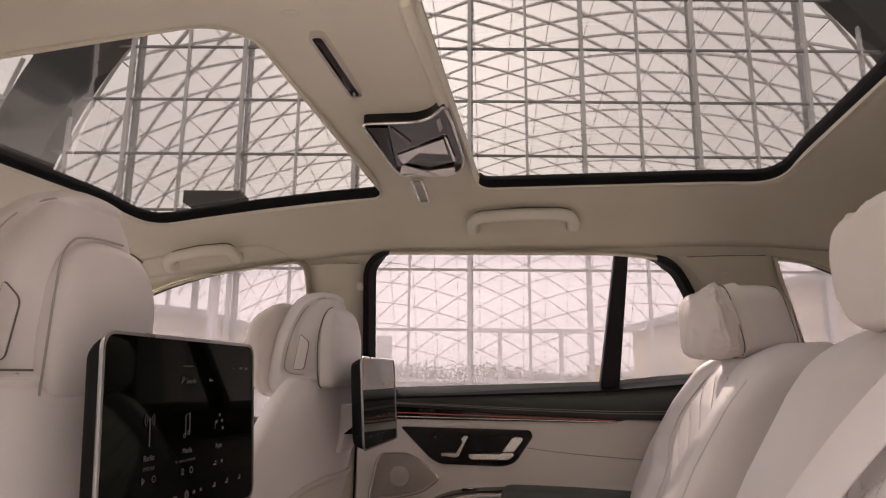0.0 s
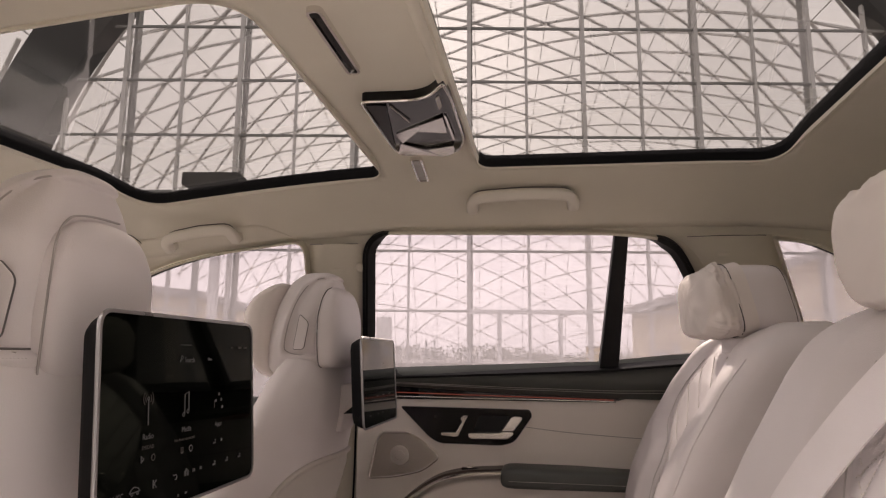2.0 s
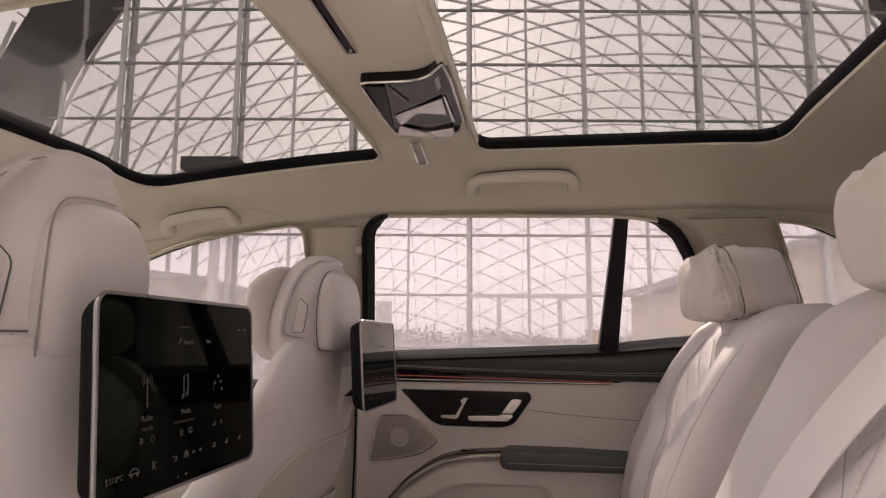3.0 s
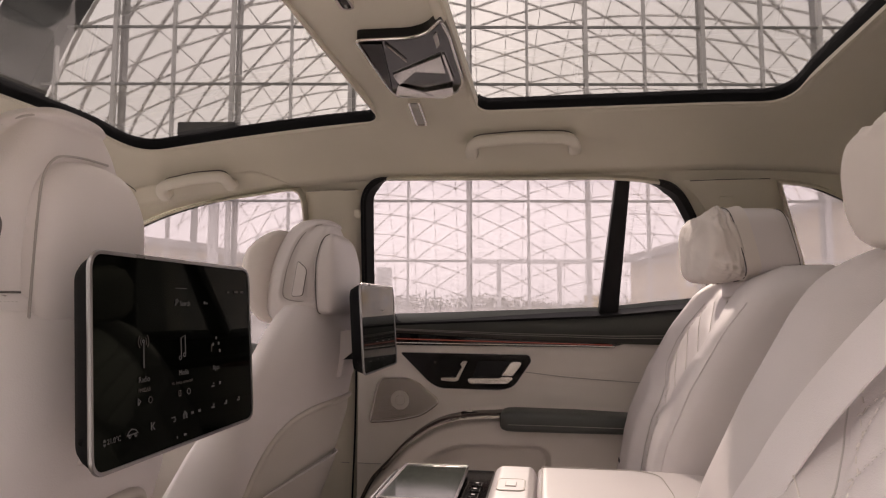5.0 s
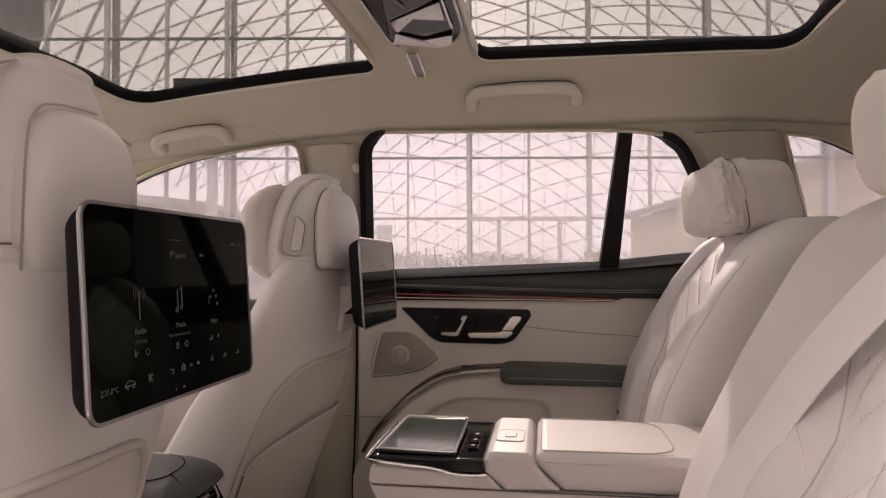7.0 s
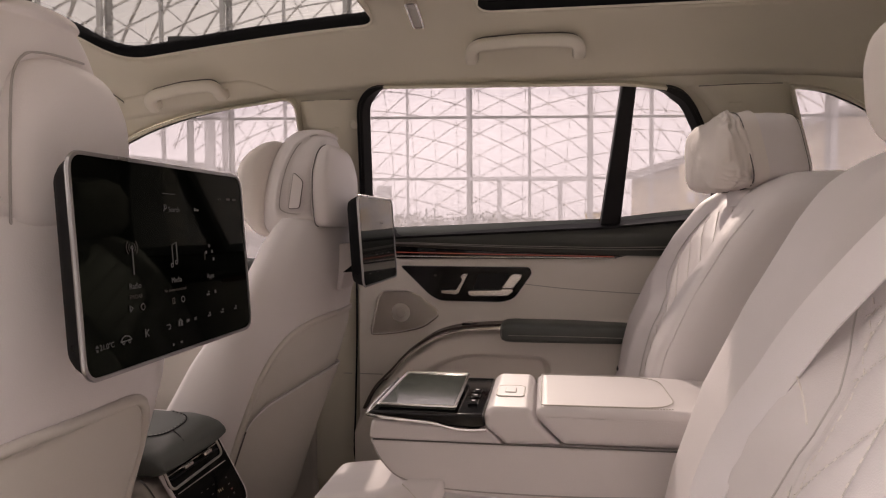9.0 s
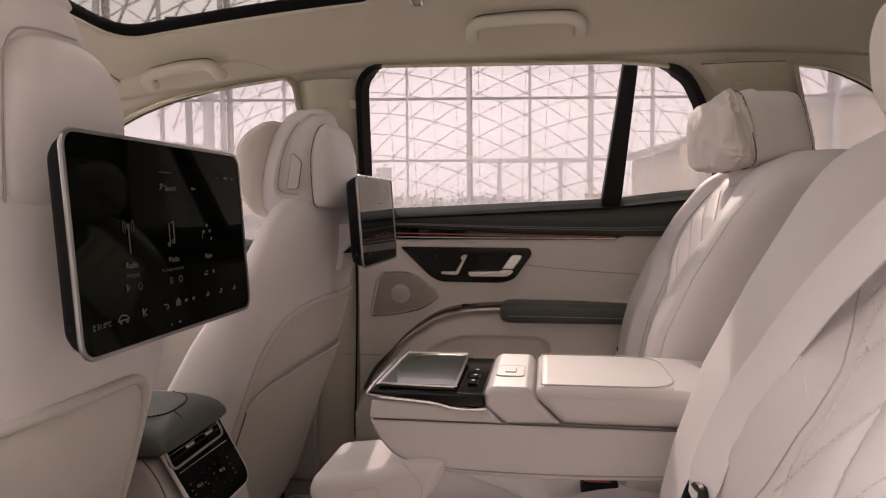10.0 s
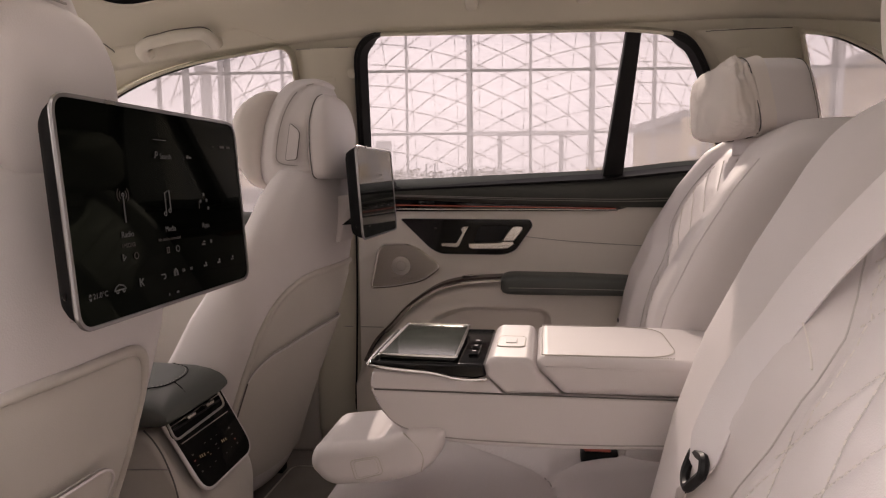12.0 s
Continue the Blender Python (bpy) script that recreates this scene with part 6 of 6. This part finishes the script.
for y, z in ((0.884, 0.757), (0.889, 0.7565), (0.895, 0.756), (0.948, 0.755), (0.953, 0.7545), (0.959, 0.754)):
    mark(y, z, 0.0022, 0.0044, UI_AMBER)
for y, z in ((0.904, 0.755), (0.908, 0.751)):
    mark(y, z, 0.0036, 0.0014, UI_AMBER)
for y, z, a, b in ((0.871, 0.765, 0.0045, 0.0024), (0.870, 0.750, 0.006, 0.0014), (0.872, 0.740, 0.0045, 0.0024), (0.909, 0.768, 0.004, 0.0012), (0.943, 0.767, 0.004, 0.0012), (0.926, 0.767, 0.004, 0.0016), (0.931, 0.757, 0.005, 0.0016), (0.931, 0.750, 0.004, 0.0010), (0.981, 0.764, 0.0045, 0.0024), (0.980, 0.754, 0.006, 0.0014), (0.981, 0.739, 0.0045, 0.0024), (0.910, 0.739, 0.004, 0.0012), (0.892, 0.738, 0.003, 0.0010), (0.944, 0.738, 0.004, 0.0012), (0.962, 0.740, 0.003, 0.0010)):
    mark(y, z, a, b, UI_DIM)
for y, z in ((0.869, 0.757), (0.981, 0.746)):
    mark(y, z, 0.004, 0.0020, AMBIENT)

# ---- outside: a glazed vaulted hall ----
TURN = Matrix.Rotation(radians(9), 4, "Z")      # the hall stands askew to the car


def out(x, y, z):
    return TURN @ Vector((x, y, z))


def beam(a, b, wide, deep, bm=None):
    """A bar between two places of the hall: wide across the view, deep along it."""
    a, b = out(*a), out(*b)
    return sweep([a, b], [(-wide / 2, -deep / 2), (wide / 2, -deep / 2), (wide / 2, deep / 2), (-wide / 2, deep / 2)], TURN @ Vector((0, 1, 0.001)), bm=bm)


bm = bmesh.new()
R = 900.0
centre = bm.verts.new((0, 0, 0))
edge = [bm.verts.new((R * math.cos(a), R * math.sin(a), 0)) for a in np.linspace(0, 2 * math.pi, 49)[:-1]]
for i in range(48):
    bm.faces.new((centre, edge[i], edge[(i + 1) % 48]))
setting("ground", bm, PAVING, "pale paved ground out to the horizon", "ground")

# unseen wall added behind the camera to cut light through the near opening
back = rbox((0, -4.6, 3.4), (44.0, 0.4, 6.8), 0.03)
bmesh.ops.transform(back, matrix=TURN, verts=back.verts)
setting("unseen_wall_behind", back, BACK_WALL, "unseen plain grey wall added behind to cut the light", "wall")

D, BAY = 25.0, 2.33
VX, VZ, VR = 2.3, 3.9, 20.0                     # the vault's middle, springing height and radius


def vault(a, y, r=VR):
    """A place on the vault: a is the angle from its crown."""
    return (VX + r * math.sin(a), y, VZ + r * math.cos(a))


facade = thing("glass_facade", out(1.03, D, 0), "tall glass facade with grey steel mullions under an arch", "glass facade", kind="structure")
for k in range(-9, 10):
    x = 1.03 + BAY * k
    top = VZ + math.sqrt(max(0.0, (VR - 0.3) ** 2 - (x - VX) ** 2))
    if abs(x - VX) > VR - 0.5:
        continue
    heavy = k % 2 == 0
    part("mullion", beam((x, D, 0), (x, D, top), 0.15 if heavy else 0.09, 0.22), STEEL_MID, facade)
    if heavy:
        part("back_post", beam((x + 0.10, D + 0.50, 0), (x + 0.10, D + 0.50, top), 0.12, 0.40), STEEL_DARK, facade, "dark steel fin")
for j in range(0, 9):
    z = 2.92 + BAY * j
    half = math.sqrt(max(0.0, (VR - 0.3) ** 2 - (z - VZ) ** 2))
    part("transom", beam((VX - half, D - 0.02, z), (VX + half, D - 0.02, z), 0.09, 0.10 if j else 0.12), STEEL_DARK if j else STEEL, facade)
part("door_head", beam((1.03, D - 0.06, 2.90), (1.03 + 2 * BAY, D - 0.06, 2.90), 0.16, 0.16), STEEL_PALE, facade)
for h in (0.5, 1.5):
    part("door_post", beam((1.03 + BAY * h, D - 0.05, 0), (1.03 + BAY * h, D - 0.05, 2.85), 0.16, 0.12), STEEL_PALE, facade)
# facade panes, whose milky film puts haze over what lies behind
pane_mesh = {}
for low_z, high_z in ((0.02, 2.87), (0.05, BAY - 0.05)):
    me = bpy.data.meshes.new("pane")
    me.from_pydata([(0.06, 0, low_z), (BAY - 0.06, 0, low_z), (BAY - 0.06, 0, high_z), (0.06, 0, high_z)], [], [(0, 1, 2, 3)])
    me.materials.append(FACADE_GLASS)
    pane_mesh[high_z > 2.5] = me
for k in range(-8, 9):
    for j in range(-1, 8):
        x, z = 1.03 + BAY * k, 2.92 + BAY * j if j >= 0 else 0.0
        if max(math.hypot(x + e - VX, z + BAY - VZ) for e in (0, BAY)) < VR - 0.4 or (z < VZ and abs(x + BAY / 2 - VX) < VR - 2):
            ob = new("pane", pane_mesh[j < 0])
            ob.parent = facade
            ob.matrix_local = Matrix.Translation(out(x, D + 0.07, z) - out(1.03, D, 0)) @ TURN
# dark end arch
arch = bmesh.new()
rows = []
for a in np.linspace(-1.42, 1.42, 60):
    rows.append([arch.verts.new(out(*vault(a, y, r))) for r, y in ((VR - 0.9, D - 0.5), (VR + 1.2, D - 0.9), (VR + 1.2, D + 0.9), (VR - 0.9, D + 0.5))])
quads(arch, rows, True)
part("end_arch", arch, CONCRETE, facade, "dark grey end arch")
legs = bmesh.new()
for s in (-1, 1):
    beam((VX + s * 20.1, D, 0), (VX + s * 20.1, D, 7.0), 2.1, 1.4, legs)
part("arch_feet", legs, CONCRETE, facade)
LR = 34.0                                       # the lattice shell behind is flatter and bows down with distance
PITCH, SLANT = 2.6, 0.53


def crown(t):
    """The crown line at t metres along it: level, then bowing down, then steeply to the ground."""
    if t < 0:
        return 37.6 + t, 24.0
    if t < 21:
        return 37.6 + 70 * math.sin(t / 70), 24.0 - 70 * (1 - math.cos(t / 70))
    f = 0.3 + (t - 21) / 25
    return 58.29 + 25 * (math.sin(f) - math.sin(0.3)), 20.87 - 25 * (math.cos(0.3) - math.cos(f))


def shell_roof(a, t):
    y, z = crown(t)
    return (1.74 + 0.0664 * y + LR * math.sin(a), y, z - LR * (1 - math.cos(a)))


# crossing bars of the shell and the thin rods from knot to knot
bars = thing("vault_lattice", out(VX, 60, 0), "grey steel diagonal lattice of the vaulted roof", "roof lattice", kind="structure")
lat = bmesh.new()
for s in (-1, 1):
    for k in range(-14, 30):
        line, thin = [], []
        for a in np.linspace(-0.95, 0.95, 80):
            t = PITCH * k + s * SLANT * LR * a
            if -10.5 < t < 48 and shell_roof(a, t)[2] > 0.2:
                line.append(out(*shell_roof(a, t)))
                thin.append(lerp(1.0, 0.14, ease((t + 4) / 30)))
        if len(line) > 2:
            sweep(line, [(-0.095, -0.06), (0.095, -0.06), (0.095, 0.06), (-0.095, 0.06)], (0, 0, 1), bm=lat, taper=thin)
part("crossing_bars", lat, STEEL_PALE, bars, smooth=False)["kind"] = "stuff"
rods = bmesh.new()
for m in range(-12, 13):
    a = m * PITCH / (2 * SLANT) / LR
    run = [out(*shell_roof(a, t)) for t in np.linspace(-10.5, 48, 40) if shell_roof(a, t)[2] > 0.2]
    sweep(run, [(-0.025, -0.025), (0.025, -0.025), (0.025, 0.025), (-0.025, 0.025)], (0, 0, 1), bm=rods)
part("purlins", rods, STEEL, bars, smooth=False)["kind"] = "stuff"

# column, cabin, low wall and fence posts beside the facade
col = thing("column", out(-8.35, 23.6, 0), "round pale column before the glass facade", "column")
part("shaft", loft([[out(-8.35 + 0.19 * math.cos(t), 23.6 + 0.19 * math.sin(t), z) for t in np.linspace(0, 2 * math.pi, 25)[:-1]] for z in (0.0, 0.25, 2.6, 5.05)]), STEEL_PALE, col)
part("capital", loft([[out(-8.35 + r * math.cos(t), 23.6 + r * math.sin(t), z) for t in np.linspace(0, 2 * math.pi, 25)[:-1]] for z, r in ((5.0, 0.21), (5.06, 0.36), (5.22, 0.38), (5.25, 0.36))]), STEEL_PALE, col)
part("base", loft([[out(-8.35 + r * math.cos(t), 23.6 + r * math.sin(t), z) for t in np.linspace(0, 2 * math.pi, 25)[:-1]] for z, r in ((0.0, 0.30), (0.10, 0.30), (0.14, 0.21))]), STEEL_PALE, col)
post_sign = thing("notice_board", out(-1.9, 22.5, 0), "pale notice board on two thin posts", "notice board")
part("board", beam((-2.25, 22.5, 2.15), (-1.72, 22.5, 2.15), 0.75, 0.08), STEEL_PALE, post_sign)
for x in (-2.15, -1.82):
    part("post", beam((x, 22.5, 0), (x, 22.5, 2.2), 0.06, 0.06), STEEL_PALE, post_sign)
for x in (0.0 - 0.55, 0.0 - 0.25):
    p = thing("bollard_post", out(x, 23.0, 0), "thin grey post on the pavement", "post", group="thin posts")
    part("shaft", beam((x, 23.0, 0), (x, 23.0, 1.75), 0.05, 0.05), STEEL, p)
    part("foot", beam((x, 23.0, 0), (x, 23.0, 0.06), 0.16, 0.16), STEEL, p)
low = thing("low_wall", out(2, 38, 0), "low pale wall beyond the glass", "low wall")
part("wall", beam((-24, 38, 0.4), (10, 38, 0.4), 0.8, 0.4), PAVING, low)
part("coping", beam((-24, 38, 0.84), (10, 38, 0.84), 0.08, 0.5), STEEL_PALE, low)


def shed(name, x0, x1, y, z0, z1, depth, label, openings):
    b = thing(name, out((x0 + x1) / 2, y, 0), label, "building")
    hull = bmesh.new()
    front = [(x0, y, 0), (x1, y, 0), (x1, y, z1), (x0, y, z0)]
    rows = [[hull.verts.new(out(x, yy, z)) for x, _, z in front] for yy in (y, y + depth)]
    quads(hull, rows, True)
    for r in rows:
        hull.faces.new(r)
    part("wall", hull, RENDER_WALL, b, smooth=False)
    roof = bmesh.new()
    over = [(x0 - 1.0, z0 - 0.1), (x1 + 0.6, z1 + 0.02), (x1 + 0.6, z1 + 0.5), (x0 - 1.0, z0 + 0.35)]
    rows = [[roof.verts.new(out(x, yy, z)) for x, z in over] for yy in (y - 1.6, y + depth + 0.4)]
    quads(roof, rows, True)
    for r in rows:
        roof.faces.new(r)
    part("roof", roof, ROOF_GREY, b, "grey sloping roof", smooth=False)
    for x, w, h in openings:
        win = part("window", beam((x, y - 0.05, 0.9), (x, y - 0.05, 0.9 + h), w, 0.12), STEEL_PALE, b, "pale window")
        part("pane", beam((x, y - 0.10, 1.0), (x, y - 0.10, 0.8 + h), w - 0.2, 0.06), BLACK, win)
    return b


shed("low_building", 14.5, 36.0, 40.0, 4.5, 11.4, 10.0, "low beige building with a sloping grey roof", [(16.0, 1.4, 1.5), (20.5, 1.4, 1.5), (25.0, 1.4, 1.5), (30.0, 1.4, 1.5), (36.0, 1.4, 1.5)])
shed("pale_hall", -46.0, -17.0, 46.0, 8.5, 5.0, 14.0, "long pale hall with a sloping roof", [(-41.0, 1.6, 1.8), (-36.0, 1.6, 1.8), (-31.0, 1.6, 1.8), (-26.0, 1.6, 1.8), (-21.0, 1.6, 1.8)])
gate = thing("yellow_gate", out(17.2, 37.6, 0), "yellow roller gate in a pale frame before the low building", "gate")
for k in range(9):
    part("slat", beam((16.6, 37.6, 0.25 + 0.48 * k), (17.8, 37.6, 0.25 + 0.48 * k), 0.45, 0.08), YELLOW, gate)
for x in (16.5, 17.9):
    part("post", beam((x, 37.6, 0), (x, 37.6, 4.4), 0.2, 0.2), STEEL_PALE, gate)
board = thing("sign_board", out(15.7, 37.0, 0), "white sign board on a grey post before the building", "sign board")
part("post", beam((15.7, 37.05, 0), (15.7, 37.05, 3.4), 0.08, 0.08), STEEL, board)
part("panel", beam((15.4, 37.0, 2.7), (16.0, 37.0, 2.7), 1.0, 0.06), STEEL_PALE, board, "white panel")
for x, w, h in ((11.6, 0.8, 1.5), (12.7, 0.5, 1.9), (13.5, 0.9, 1.4), (15.2, 0.7, 1.6), (16.3, 0.5, 1.3)):
    c = thing("white_crate", out(x, 35, 0), "white crate with a lid standing before the low building", "crate", group="white crates")
    part("box", beam((x - w / 2, 35, h / 2), (x + w / 2, 35, h / 2), h, 0.7), STEEL_PALE, c)
    part("lid", beam((x - w / 2 - 0.04, 35, h + 0.04), (x + w / 2 + 0.04, 35, h + 0.04), 0.08, 0.78), STEEL, c)
stand = thing("display_wall", (4.65, 20.0, 0), "beige display wall with a yellow poster and a white notice", "display wall")
part("wall", rbox((4.65, 20.0, 1.45), (1.50, 0.16, 2.9), 0.01), RENDER_WALL, stand)
part("poster", rbox((4.97, 19.91, 2.145), (0.42, 0.012, 0.43), 0.002), YELLOW, stand, "plain yellow poster")
part("logo_board", rbox((4.97, 19.91, 2.46), (0.34, 0.012, 0.16), 0.002), STEEL_PALE, stand)
part("logo_mark", rbox((4.95, 19.902, 2.46), (0.12, 0.006, 0.05), 0.002), FRAME_BLACK, stand)
for x in (4.47, 4.68):
    part("upright", rbox((x, 19.88, 1.45), (0.09, 0.08, 2.9), 0.01), STEEL, stand, "grey steel upright")
part("notice", rbox((4.20, 19.91, 1.92), (0.22, 0.010, 0.32), 0.002), STEEL_PALE, stand, "white notice")
# floodlight seen through the roof
flag = thing("canopy_lamp", out(-7.6, 20.5, 0), "dark floodlight box on a mast", "floodlight")
part("mast", beam((-7.9, 20.6, 0), (-7.9, 20.6, 6.6), 0.16, 0.16), STEEL, flag)
part("box", beam((-8.3, 20.5, 6.75), (-6.5, 20.5, 6.75), 0.40, 1.0), CONCRETE, flag)

# yellow machines and trees towards the horizon
for x, w, h in ((4.6, 1.5, 2.4), (6.6, 1.7, 2.2), (9.3, 1.2, 2.0), (11.0, 1.6, 2.6)):
    m = thing("yellow_container", out(x * 3.2 + 4, 78, 0), "small yellow container in the distance", "container", group="yellow containers")
    part("box", beam((x * 3.2 + 4 - w, 78, h / 2), (x * 3.2 + 4 + w, 78, h / 2), h, 2.0), YELLOW, m)
    part("lid", beam((x * 3.2 + 4 - w - 0.1, 78, h + 0.08), (x * 3.2 + 4 + w + 0.1, 78, h + 0.08), 0.16, 2.2), ROOF_GREY, m)
woods = bmesh.new()
rng = random.Random(5)
for k in range(420):
    x = rng.uniform(-110, 90)
    y = rng.uniform(120, 150)
    tall = 1.7 + 1.6 * noise.noise((x * 0.05, 1.3, 0)) + rng.uniform(0, 1.5)
    for _ in range(26):
        c = out(x + rng.gauss(0, 1.1), y + rng.gauss(0, 1.0), max(0.4, tall * rng.uniform(0.25, 1.0)))
        r = rng.uniform(0.14, 0.42)
        vs = [woods.verts.new(c + Vector((rng.gauss(0, 1), rng.gauss(0, 1), rng.gauss(0, 0.8))).normalized() * r * rng.uniform(0.6, 1.2)) for _ in range(5)]
        for a, b, d in ((0, 1, 2), (0, 2, 3), (0, 3, 4), (1, 2, 4), (1, 3, 4), (0, 1, 4), (2, 3, 4)):
            woods.faces.new((vs[a], vs[b], vs[d]))
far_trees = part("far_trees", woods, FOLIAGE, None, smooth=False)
tagged(far_trees, "row of far trees along the horizon, paled to imitate haze", "trees", kind="stuff")
